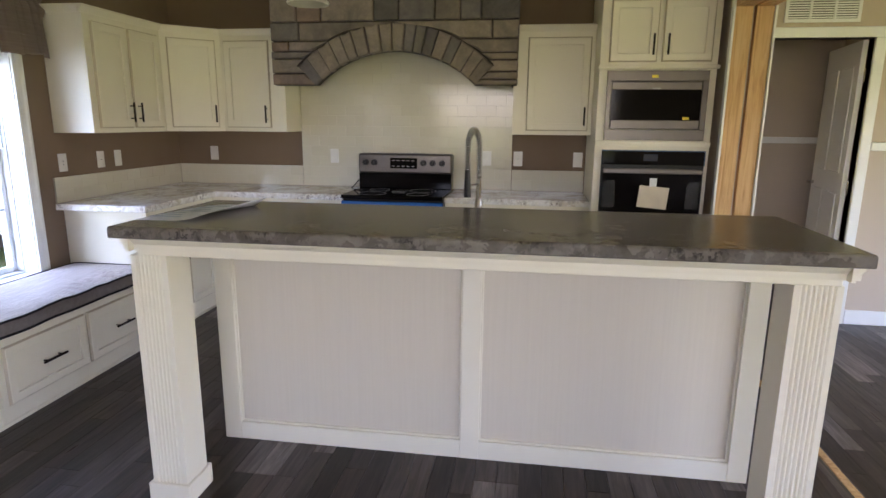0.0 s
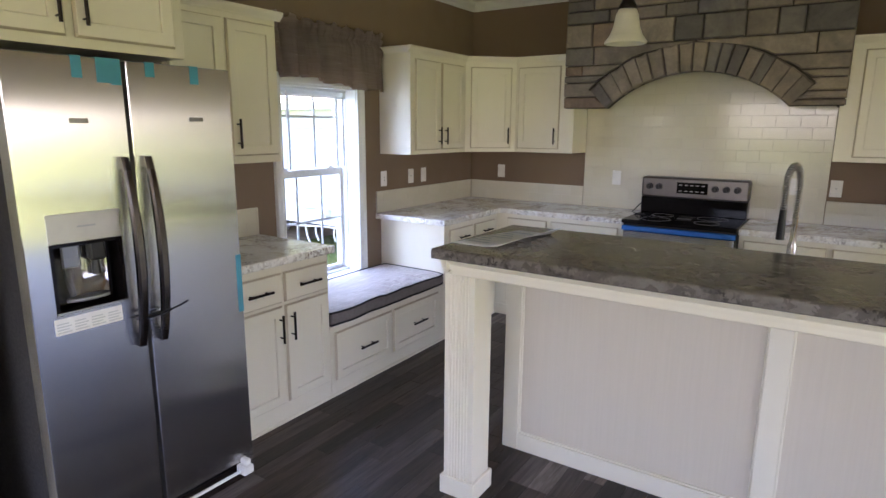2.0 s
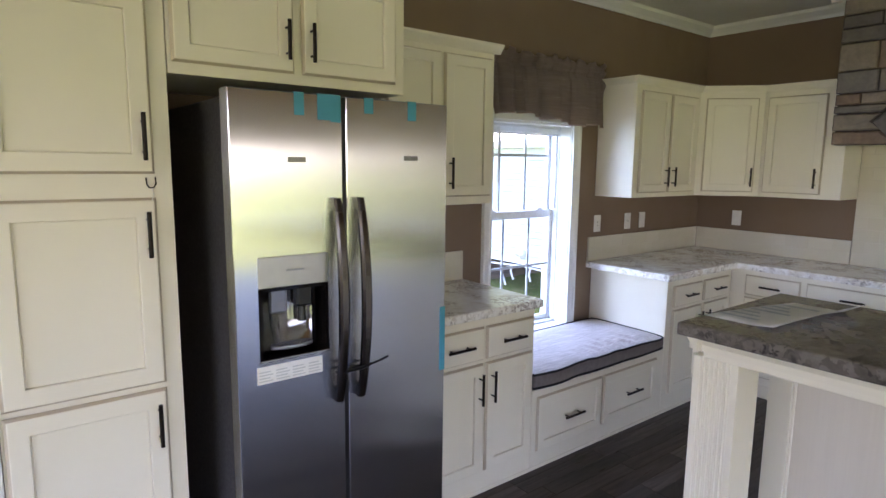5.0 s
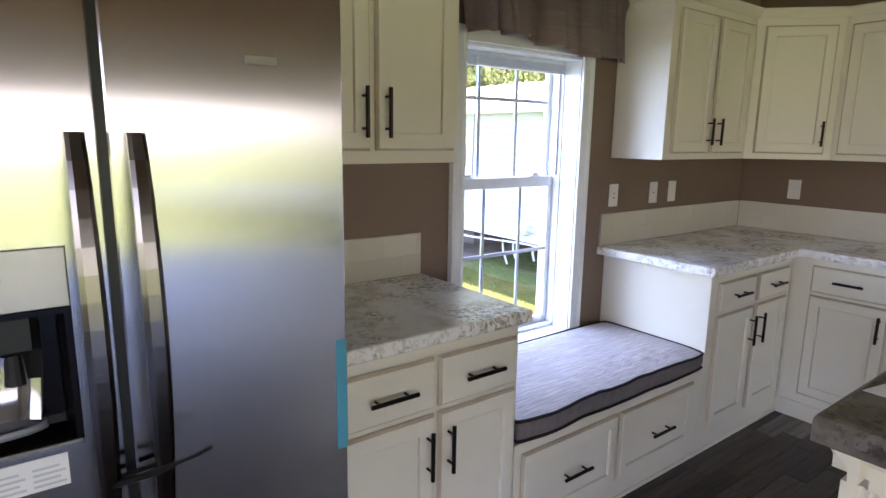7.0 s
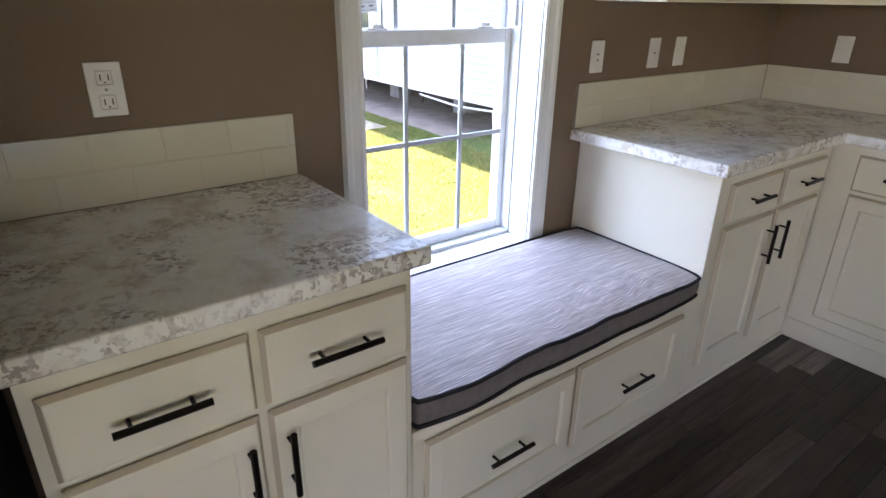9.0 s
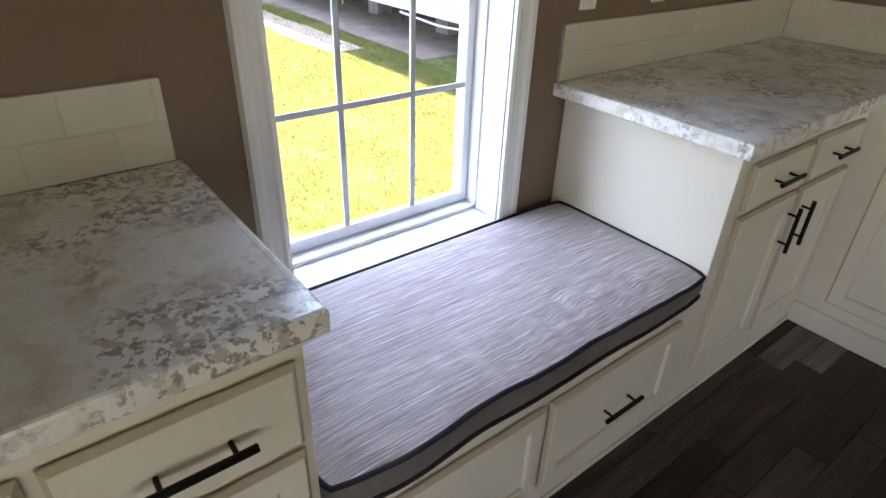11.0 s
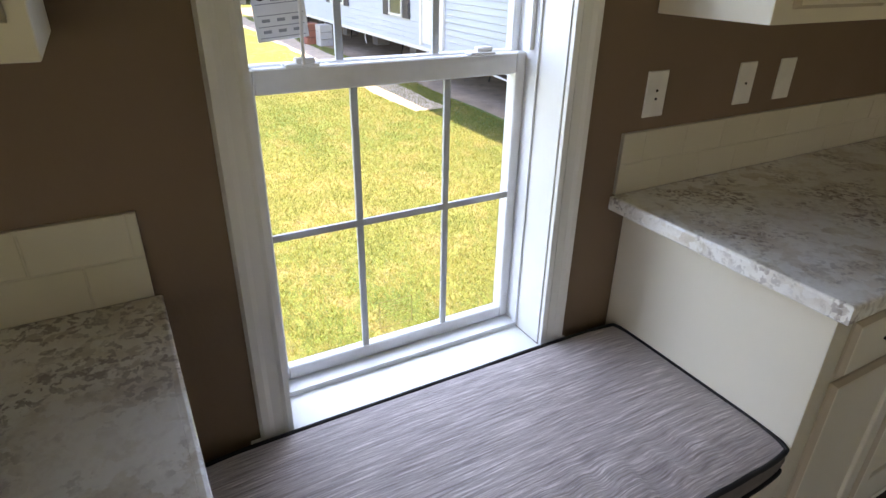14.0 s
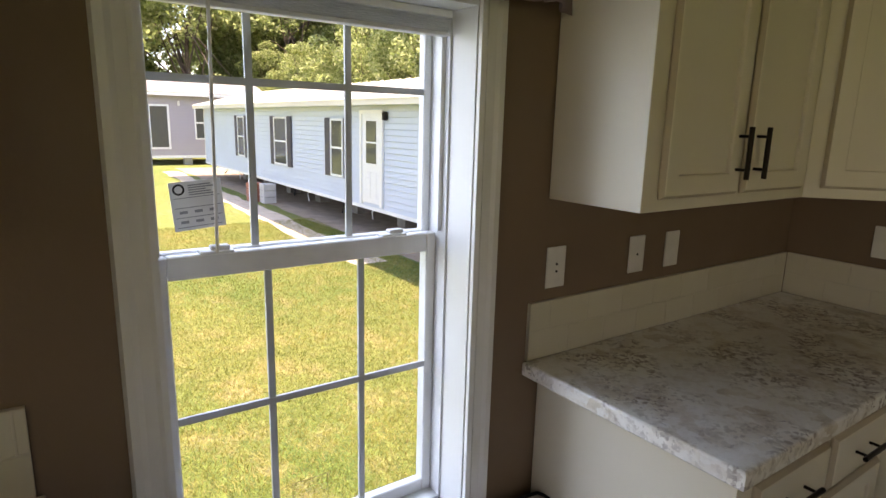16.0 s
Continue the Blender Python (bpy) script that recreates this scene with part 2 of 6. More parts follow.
def build_valance(t, b):
    v = coords(t, (2.0, 4.0, 60))
    n = noise_of(t, v, 1.6, 4, 0.6, 0.4)
    t.links.new(ramp(t, n, [(0.32, (0.20, 0.165, 0.15)), (0.6, (0.30, 0.25, 0.23)), (0.70, (0.32, 0.27, 0.245)), (0.74, (0.62, 0.56, 0.52))]), b.inputs["Base Color"])
    b.inputs["Roughness"].default_value = 0.85
    bump(t, b, n, 0.3, 0.003)
    tr = add(t, "ShaderNodeBsdfTranslucent")
    tr.inputs[0].default_value = (0.62, 0.46, 0.40, 1)
    ms = t.nodes.new("ShaderNodeMixShader")
    ms.inputs[0].default_value = 0.42
    t.links.new(b.outputs[0], ms.inputs[1])
    t.links.new(tr.outputs[0], ms.inputs[2])
    t.links.new(ms.outputs[0], t.nodes["Material Output"].inputs[0])


VALANCE = material("slubbed_valance_fabric", build_valance)


def build_glass(t, b):
    b.inputs["Transmission Weight"].default_value = 1.0
    b.inputs["Roughness"].default_value = 0.0
    b.inputs["IOR"].default_value = 1.05
    b.inputs["Base Color"].default_value = (0.97, 0.99, 0.98, 1)


GLASS = material("window_glass", build_glass)
DARK_GLASS = plain("black_glass", (0.006, 0.005, 0.005), 0.08, 0.0, **{"Specular IOR Level": 0.12})
FROST = plain("frosted_shade_glass", (0.80, 0.76, 0.66), 0.35, 0.0, **{"Transmission Weight": 0.35})


def build_grass(t, b):
    v = coords(t)
    big, mid, tuft, fine = noise_of(t, v, 0.35, 4), noise_of(t, v, 2.2, 5, 0.65), noise_of(t, v, 13, 4, 0.7), noise_of(t, v, 55, 4, 0.75)
    col = ramp(t, big, [(0.35, (0.115, 0.165, 0.028)), (0.65, (0.19, 0.20, 0.045))])
    col = mix(t, ramp(t, mid, [(0.52, (0, 0, 0)), (0.70, (0.65, 0.65, 0.65))]), col, (0.35, 0.26, 0.13))
    col = mix(t, 1.0, col, ramp(t, tuft, [(0.32, (0.52, 0.56, 0.45)), (0.68, (1.38, 1.36, 1.35))]), "MULTIPLY")
    col = mix(t, 1.0, col, ramp(t, fine, [(0.36, (0.42, 0.46, 0.38)), (0.64, (1.45, 1.45, 1.4))]), "MULTIPLY")
    t.links.new(col, b.inputs["Base Color"])
    b.inputs["Roughness"].default_value = 0.9
    bump(t, b, mix(t, 0.5, tuft, fine), 1.0, 0.04)


GRASS = material("lawn", build_grass)
DIRT = painted("sandy_dirt", (0.33, 0.25, 0.18), 0.95, 0.25, 3, 0.4, 30)
CONCRETE = painted("pale_concrete", (0.52, 0.50, 0.47), 0.9, 0.12, 3, 0.3, 40)
SIDING_BLUE = painted("pale_blue_vinyl_siding", (0.56, 0.62, 0.70), 0.5, 0.04, 1.0, 0.04)
SIDING_LILAC = painted("lilac_grey_siding", (0.40, 0.37, 0.40), 0.5, 0.04, 1.0, 0.04)
ROOF_METAL = painted("white_metal_roof", (0.76, 0.71, 0.62), 0.4, 0.06, 0.6, 0.03)
SHINGLE = painted("grey_shingle", (0.26, 0.23, 0.22), 0.9, 0.2, 6, 0.4, 25)
SHUTTER = plain("dark_shutter", (0.06, 0.055, 0.07), 0.5)
PANE_DARK = plain("reflective_pane", (0.10, 0.10, 0.09), 0.05)
BLOCK_RED = painted("red_block", (0.36, 0.14, 0.09), 0.9, 0.2, 8, 0.3)
SAND = painted("pale_sand", (0.56, 0.47, 0.36), 0.95, 0.2, 4, 0.4, 30)
GREY_BLOCK = painted("grey_block", (0.24, 0.22, 0.20), 0.95, 0.2, 5, 0.4, 30)
BARK = painted("bark", (0.12, 0.085, 0.06), 0.95, 0.3, 9, 0.8, 25)


def see_through_green(t, b, col, share):
    tr = add(t, "ShaderNodeBsdfTranslucent")
    t.links.new(col, tr.inputs[0])
    t.links.new(col, b.inputs["Base Color"])
    ms = t.nodes.new("ShaderNodeMixShader")
    ms.inputs[0].default_value = share
    t.links.new(b.outputs[0], ms.inputs[1])
    t.links.new(tr.outputs[0], ms.inputs[2])
    t.links.new(ms.outputs[0], t.nodes["Material Output"].inputs[0])


def build_leaf(t, b):
    geo = t.nodes.new("ShaderNodeNewGeometry")
    b.inputs["Roughness"].default_value = 0.6
    see_through_green(t, b, ramp(t, geo.outputs["Random Per Island"], [(0, (0.17, 0.22, 0.06)), (0.5, (0.36, 0.41, 0.15)), (1, (0.54, 0.56, 0.29))]), 0.72)


LEAF = material("tree_leaves", build_leaf)


# ---- builders ----
def box(bm, x0, x1, y0, y1, z0, z1, bevel=0.0, seg=1):
    vs = [bm.verts.new((x, y, z)) for x in (x0, x1) for y in (y0, y1) for z in (z0, z1)]
    fs = [bm.faces.new([vs[i] for i in f]) for f in ((0, 1, 3, 2), (4, 6, 7, 5), (0, 4, 5, 1), (2, 3, 7, 6), (0, 2, 6, 4), (1, 5, 7, 3))]
    if bevel:
        es = list({e for f in fs for e in f.edges})
        bmesh.ops.bevel(bm, geom=es, offset=bevel, segments=seg, affect="EDGES", profile=0.5)
    return bm


def boxes(*specs, bevel=0.0):
    bm = bmesh.new()
    for s in specs:
        box(bm, *s, bevel=bevel)
    return bm


def rod(bm, a, b, r, n=10, r2=None):
    a, b = Vector(a), Vector(b)
    m = Matrix.Translation((a + b) / 2) @ (b - a).to_track_quat("Z", "Y").to_matrix().to_4x4()
    bmesh.ops.create_cone(bm, cap_ends=True, segments=n, radius1=r, radius2=r if r2 is None else r2, depth=(b - a).length, matrix=m)
    return bm


def tube(bm, pts, r, n=8):
    """A round tube along points."""
    rings = []
    pts = [Vector(p) for p in pts]
    up = Vector((0.13, 0.21, 0.97))
    for i, p in enumerate(pts):
        d = (pts[min(i + 1, len(pts) - 1)] - pts[max(i - 1, 0)]).normalized()
        u = d.cross(up)
        u = (u if u.length > 1e-3 else d.cross(Vector((1, 0, 0)))).normalized()
        v = d.cross(u)
        rings.append([bm.verts.new(p + r * (math.cos(k * math.tau / n) * u + math.sin(k * math.tau / n) * v)) for k in range(n)])
    for r0, r1 in zip(rings, rings[1:]):
        for k in range(n):
            bm.faces.new((r0[k], r0[(k + 1) % n], r1[(k + 1) % n], r1[k]))
    bm.faces.new(rings[0][::-1])
    bm.faces.new(rings[-1])
    return bm


def lathe(bm, profile, n=24, close=False):
    rings = [[bm.verts.new((r * math.cos(k * math.tau / n), r * math.sin(k * math.tau / n), z)) for k in range(n)] for r, z in profile]
    for r0, r1 in zip(rings, rings[1:]):
        for k in range(n):
            bm.faces.new((r0[k], r0[(k + 1) % n], r1[(k + 1) % n], r1[k]))
    if close:
        bm.faces.new(rings[0][::-1])
        bm.faces.new(rings[-1])
    return bm


def sweep(bm, profile, a, b, out, up=(0, 0, 1)):
    """A moulding: the profile (out, up) drawn from a to b."""
    a, b, out, up = Vector(a), Vector(b), Vector(out), Vector(up)
    r0 = [bm.verts.new(a + out * p + up * q) for p, q in profile]
    r1 = [bm.verts.new(b + out * p + up * q) for p, q in profile]
    n = len(profile)
    for k in range(n):
        bm.faces.new((r0[k], r0[(k + 1) % n], r1[(k + 1) % n], r1[k]))
    bm.faces.new(r0[::-1])
    bm.faces.new(r1)
    return bm


def mesh_of(name, bm, mat, smooth=False):
    bmesh.ops.recalc_face_normals(bm, faces=bm.faces)
    me = bpy.data.meshes.new(name)
    bm.to_mesh(me)
    bm.free()
    me.materials.append(mat)
    if smooth:
        for p in me.polygons:
            p.use_smooth = True
    return me


def part(name, bm, mat, parent, label="", smooth=False):
    ob = new(name, mesh_of(name, bm, mat, smooth))
    ob.parent = parent
    return tagged(ob, label)


def thing(name, m, label, category, group="", kind=""):
    ob = new(name)
    ob.empty_display_size = 0.1
    ob.matrix_basis = m
    return tagged(ob, label, category, group, kind)


def solo(name, bm, mat, label, category, m=None, group="", kind="", smooth=False):
    ob = new(name, mesh_of(name, bm, mat, smooth))
    if m is not None:
        ob.matrix_basis = m
    return tagged(ob, label, category, group, kind)


def structure(name, bm, mat, label, category="structure", smooth=False):
    return solo(name, bm, mat, label, category, kind="structure", smooth=smooth)


# ---- the plan ----
XW, YH, ZC = -2.97, 5.0, 2.66      # window wall, hood wall, ceiling
XE, YS = 4.5, -3.3                 # east and south walls
WY0, WY1, WZ0, WZ1 = 2.672, 3.384, 0.50, 1.83   # kitchen window opening
WT = 0.17                          # outer wall thickness
FACE = -2.375                      # cabinet fronts along the window wall
HFACE = 4.45                       # cabinet fronts along the hood wall

structure("floor_slab", boxes((XW - WT, XE + WT, YS - WT, 6.9, -0.30, -0.012)), GAP, "dark subfloor under the vinyl planks", "floor")
structure("ceiling", boxes((XW - WT, XE + WT, YS - WT, 6.9, ZC, ZC + 0.12)), CEIL, "flat pale textured ceiling", "ceiling")
structure("wall_west", boxes((XW - WT, XW, YS, WY0, 0, ZC), (XW - WT, XW, WY1, YH + WT, 0, ZC), (XW - WT, XW, WY0, WY1, 0, WZ0 - 0.03), (XW - WT, XW, WY0, WY1, WZ1, ZC)), WALL, "taupe painted wall with the kitchen window", "wall")
structure("wall_north", boxes((XW, 1.25, YH, YH + WT, 0, ZC)), WALL, "taupe painted wall behind the range", "wall")
structure("wall_closet", boxes((XW + 0.0, -2.42, YS, 0.11, 0, ZC)), WALL, "taupe painted wall beside the pantry", "wall")
# unseen window opening put here to light the room from the south
structure("wall_south", boxes((XW, -2.0, YS - WT, YS, 0, ZC), (1.6, XE, YS - WT, YS, 0, ZC), (-2.0, 1.6, YS - WT, YS, 0, 0.5), (-2.0, 1.6, YS - WT, YS, 2.15, ZC)), WALL_LIGHT, "beige wall with a wide window", "wall")
# unseen openings: a wide one sized for the fridge's reflection, one lighting the hall
structure("wall_east", boxes((XE, XE + WT, YS, -2.6, 0, ZC), (XE, XE + WT, 4.2, 5.0, 0, ZC), (XE, XE + WT, 6.0, 6.9, 0, ZC), (XE, XE + WT, 5.0, 6.0, 0, 0.7), (XE, XE + WT, 5.0, 6.0, 2.1, ZC), (XE, XE + WT, -2.6, 4.2, 1.77, ZC)), WALL_LIGHT, "beige wall with a wide glass door opening", "wall")

# marriage wall with its raw stud end, and the header over the opening
structure("wall_marriage", boxes((1.262, 1.462, 4.20 + 0.04, 6.9, 0, ZC)), WALL_LIGHT, "beige wall between the two halves of the house", "wall")
structure("header_beam", boxes((1.252, 1.352, YS, 4.24, 2.15, ZC), (1.372, 1.472, YS, 4.24, 2.15, ZC)), PINE, "raw pine header over the wide opening", "beam")
for x0, x1 in ((1.252, 1.352), (1.372, 1.472)):
    structure("stud", boxes((x0, x1, 4.20, 4.24, 0, 2.15), bevel=0.003), PINE, "raw pine stud at the unfinished wall end", "stud")
structure("drywall_edge", boxes((1.238, 1.25, 4.192, 4.24, 0, ZC), (1.474, 1.486, 4.185, 4.24, 0, 2.15)), TRIM, "white broken drywall edge", "drywall")
# door wall in the other half
DX0, DX1, DY = 1.56, 2.345, 4.80
structure("wall_door", boxes((DX1, XE, DY, DY + 0.11, 0, ZC), (1.51, DX1, DY, DY + 0.11, 2.04, ZC), (1.51, DX0, DY, DY + 0.11, 0, 2.04)), WALL_LIGHT, "beige wall with an open door", "wall")
# side wall left open out of view, added to let daylight into the hall
structure("wall_hall", boxes((1.51, XE, 6.3, 6.4, 0, ZC), (2.85, 2.95, 5.8, 6.3, 0, ZC), (2.85, 2.95, 4.91, 5.8, 2.05, ZC)), WALL_LIGHT, "beige hall wall with a white chair rail", "wall")
structure("chair_rail", boxes((DX1 + 0.075, XE, DY - 0.018, DY, 1.28, 1.34), (1.51, 2.85, 6.28, 6.3, 1.28, 1.34), (2.83, 2.85, 4.91, 6.28, 1.28, 1.34), bevel=0.004), TRIM, "white chair rail", "trim")
structure("baseboard", boxes((DX1 + 0.075, XE, DY - 0.015, DY, 0, 0.11), (1.51, 2.85, 6.285, 6.3, 0, 0.11), bevel=0.004), TRIM, "white baseboard", "trim")
structure("door_casing", boxes((DX1, DX1 + 0.07, DY - 0.02, DY + 0.11, 0, 2.04), (DX0 - 0.05, DX1 + 0.07, DY - 0.021, DY + 0.11, 2.04, 2.11), bevel=0.005), TRIM, "white door casing", "trim")
structure("floor_seam_strip", boxes((1.40, 1.435, YS, 4.19, -0.002, 0.006), bevel=0.002), PINE, "thin reddish wood strip on the floor seam", "trim")


def panel_door():
    d = thing("door", pose(DX1 - 0.03, DY + 0.05, 0.012, 0, 0, 81), "white panelled interior door standing open", "door")
    bm = boxes((0, 0.75, -0.017, 0.017, 0, 2.02), bevel=0.002)
    for x0, x1 in ((0.09, 0.33), (0.42, 0.66)):
        for z0, z1 in ((0.2, 0.95), (1.1, 1.85)):
            for s in (-1, 1):
                y0, y1 = sorted((s * 0.017, s * 0.024))
                box(bm, x0, x1, y0, y1, z0, z1, bevel=0.006)
    leaf = part("door_leaf", bm, TRIM, d)
    for z in (0.25, 1.0, 1.78):
        part("hinge", rod(bmesh.new(), (-0.004, -0.02, z - 0.045), (-0.004, -0.02, z + 0.045), 0.007), CHROME, d, "nickel hinge")
    bm = rod(bmesh.new(), (0.69, 0.017, 0.98), (0.69, 0.065, 0.98), 0.012)
    rod(bm, (0.69, 0.06, 0.98), (0.58, 0.06, 0.98), 0.008)
    rod(bm, (0.69, -0.017, 0.98), (0.69, -0.065, 0.98), 0.012)
    rod(bm, (0.69, -0.06, 0.98), (0.58, -0.06, 0.98), 0.008)
    part("handle", bm, CHROME, leaf, "nickel lever handle")


panel_door()


def wall_vent():
    v = thing("wall_vent", pose(1.99, DY, 2.14), "white louvred return-air vent on the wall", "vent")
    part("frame", boxes((-0.24, 0.24, -0.014, 0, 0, 0.022), (-0.24, 0.24, -0.014, 0, 0.26, 0.282), (-0.24, -0.22, -0.014, 0, 0.022, 0.26), (0.22, 0.24, -0.014, 0, 0.022, 0.26), (-0.085, -0.07, -0.014, 0, 0.022, 0.26), (0.07, 0.085, -0.014, 0, 0.022, 0.26)), TRIM, v)
    # dark sheet stands for the shaded hollow behind the slats
    part("backing", boxes((-0.22, 0.22, -0.003, 0, 0.022, 0.26)), GAP, v)
    for i in range(15):
        bm = boxes((-0.22, 0.22, -0.012, -0.004, 0.027 + i * 0.0157, 0.036 + i * 0.0157))
        part("slat", bm, TRIM, v)


wall_vent()

# crown moulding
CROWN = [(0, 0), (0.012, 0), (0.02, 0.02), (0.055, 0.05), (0.065, 0.07), (0, 0.07)]
bm = bmesh.new()
sweep(bm, CROWN, (XW, 0.11, ZC - 0.07), (XW, YH, ZC - 0.07), (1, 0, 0))
sweep(bm, CROWN, (XW, YH, ZC - 0.07), (1.25, YH, ZC - 0.07), (0, -1, 0))
sweep(bm, CROWN, (-1.97, 4.60, ZC - 0.07), (0.02, 4.60, ZC - 0.07), (0, -1, 0))
sweep(bm, CROWN, (-1.9, 4.53, ZC - 0.07), (-1.9, YH, ZC - 0.07), (-1, 0, 0))
sweep(bm, CROWN, (-0.05, 4.53, ZC - 0.07), (-0.05, YH, ZC - 0.07), (1, 0, 0))
structure("crown_trim", bm, TRIM, "white crown moulding under the ceiling", "trim")


# ---- kitchen window ----
def kitchen_window():
    w = thing("window_1", pose(XW, 0, 0), "white vinyl double-hung window with grids", "window", kind="structure")
    f = -3.19 - XW
    # jamb lining of the deep reveal
    part("jamb", boxes((f, -0.002, WY0 - 0.004, WY0 + 0.006, WZ0, WZ1), (f, -0.002, WY1 - 0.004, WY1 + 0.004, WZ0, WZ1), (f, -0.002, WY0 + 0.006, WY1 - 0.004, WZ1 - 0.012, WZ1 + 0.004)), TRIM, w)
    part("window_sill", boxes((f, 0.034, WY0 + 0.006, WY1 - 0.004, WZ0 - 0.03, WZ0), (0.0, 0.034, WY0 - 0.09, WY0 + 0.006, WZ0 - 0.03, WZ0), (0.0, 0.034, WY1 - 0.004, WY1 + 0.09, WZ0 - 0.03, WZ0), bevel=0.003), TRIM, w, "white sill board")
    for y0, s in ((WY0 + 0.006, -1), (WY1 - 0.002, 1)):
        bm = bmesh.new()
        prof = [(0, 0), (0, 0.012), (0.012, 0.016), (0.02, 0.011), (0.042, 0.014), (0.053, 0.020), (0.068, 0.020), (0.073, 0)]
        a = [bm.verts.new((0.002 + q, y0 + s * p, WZ0)) for p, q in prof]
        b = [bm.verts.new((0.002 + q, y0 + s * p, WZ1 + 0.06)) for p, q in prof]
        n = len(prof)
        for k in range(n):
            bm.faces.new((a[k], a[(k + 1) % n], b[(k + 1) % n], b[k]))
        bm.faces.new(a)
        bm.faces.new(b[::-1])
        part("casing", bm, TRIM, w)
    part("casing", boxes((0.002, 0.02, WY0 + 0.006, WY1 - 0.006, WZ1, WZ1 + 0.06), bevel=0.003), TRIM, w)

    def sash(name, x, y0, y1, z0, z1, rails, ys, zs):
        s = part(name, boxes((x - 0.014, x + 0.014, y0, y0 + rails[0], z0, z1), (x - 0.014, x + 0.014, y1 - rails[0], y1, z0, z1),
                             (x - 0.014, x + 0.014, y0 + rails[0], y1 - rails[0], z0, z0 + rails[1]), (x - 0.014, x + 0.014, y0 + rails[0], y1 - rails[0], z1 - rails[2], z1), bevel=0.003), VINYL, w)
        g = part("pane", boxes((x - 0.003, x + 0.003, y0 + rails[0] - 0.004, y1 - rails[0] + 0.004, z0 + rails[1] - 0.004, z1 - rails[2] + 0.004)), GLASS, s, "clear glass")
        g.visible_shadow = False
        for y in ys:
            part("muntin", boxes((x + 0.0035, x + 0.011, y - 0.008, y + 0.008, z0 + rails[1], z1 - rails[2])), MUNTIN, s)
        for z in zs:
            part("muntin", boxes((x + 0.0045, x + 0.012, y0 + rails[0], y1 - rails[0], z - 0.008, z + 0.008)), MUNTIN, s)
        return s

    lo = sash("lower_sash", -3.128 - XW, 2.688, 3.374, 0.515, 1.272, (0.028, 0.036, 0.05), (2.924, 3.156), (0.905,))
    up = sash("upper_sash", -3.162 - XW, 2.688, 3.374, 1.235, 1.815, (0.022, 0.04, 0.036), (2.909, 3.141), (1.63,))
    part("window_frame", boxes((f, -0.10, 2.6785, 2.688, 0.50, 1.818), (f, -0.10, 3.374, 3.3795, 0.50, 1.818), (f, -0.10, 2.688, 3.374, 0.50, 0.514), (f, -0.10, 2.688, 3.374, 1.8165, 1.818),
                               (-0.136, -0.118, 2.6885, 2.70, 1.28, 1.815), (-0.136, -0.118, 3.362, 3.3735, 1.28, 1.815)), VINYL, w)
    for y in (2.815, 3.245):
        bm = boxes((-0.168, -0.135, y - 0.035, y + 0.035, 1.2725, 1.279), (-0.162, -0.142, y - 0.012, y + 0.028, 1.279, 1.289), bevel=0.002)
        part("sash_lock", bm, VINYL, lo, "white sash lock")


kitchen_window()


def film_sticker():
    """Clear warning sticker on the lower pane: a printed outline with rows of fine print."""
    s = thing("window_sticker", pose(-3.1240, 3.0145, 0.625), "small clear sticker with brown print on the glass", "sticker")
    ink = plain("faded_brown_print", (0.34, 0.27, 0.13), 0.7)
    w, h = 0.0475, 0.040
    part("outline", boxes((0, 0.0005, -w, w, h - 0.0016, h), (0, 0.0005, -w, w, -h, -h + 0.0016), (0, 0.0005, -w, -w + 0.0016, -h + 0.0016, h - 0.0016), (0, 0.0005, w - 0.0016, w, -h + 0.0016, h - 0.0016)), ink, s)
    for k in range(5):
        part("print_row", boxes((0, 0.0005, -w + 0.006, w - 0.006 - 0.006 * (k % 2), 0.030 - k * 0.009, 0.0308 - k * 0.009)), ink, s)


film_sticker()


def window_label():
    s = thing("window_label", pose(-3.1565, 2.792, 1.372, 5, 3, -1), "printed energy label stuck on the window glass", "label")
    part("sheet", boxes((-0.0006, 0.0006, -0.052, 0.052, -0.052, 0.052)), PAPER, s)
    bm = bmesh.new()
    for i in range(4):
        box(bm, 0.0007, 0.0010, -0.046, 0.046, -0.046 + i * 0.021, -0.0445 + i * 0.021)
    for i in range(5):
        box(bm, 0.0007, 0.0010, -0.015, 0.04 - 0.01 * (i % 3), 0.022 + i * 0.005, 0.0245 + i * 0.005)
    for y in (-0.03, 0.0, 0.03):
        box(bm, 0.0007, 0.0010, y - 0.008, y + 0.008, -0.016, -0.010)
        box(bm, 0.0007, 0.0010, y - 0.008, y + 0.008, -0.037, -0.031)
    part("print", bm, INK, s)
    ring = lathe(bmesh.new(), [(0.008, 0.0007), (0.012, 0.0007), (0.012, 0.001), (0.008, 0.001), (0.008, 0.0007)], 20)
    bmesh.ops.transform(ring, matrix=Matrix.Translation((0, -0.034, 0.036)) @ Matrix.Rotation(radians(90), 4, "Y"), verts=ring.verts)
    part("mark", ring, BLACK, s)


window_label()


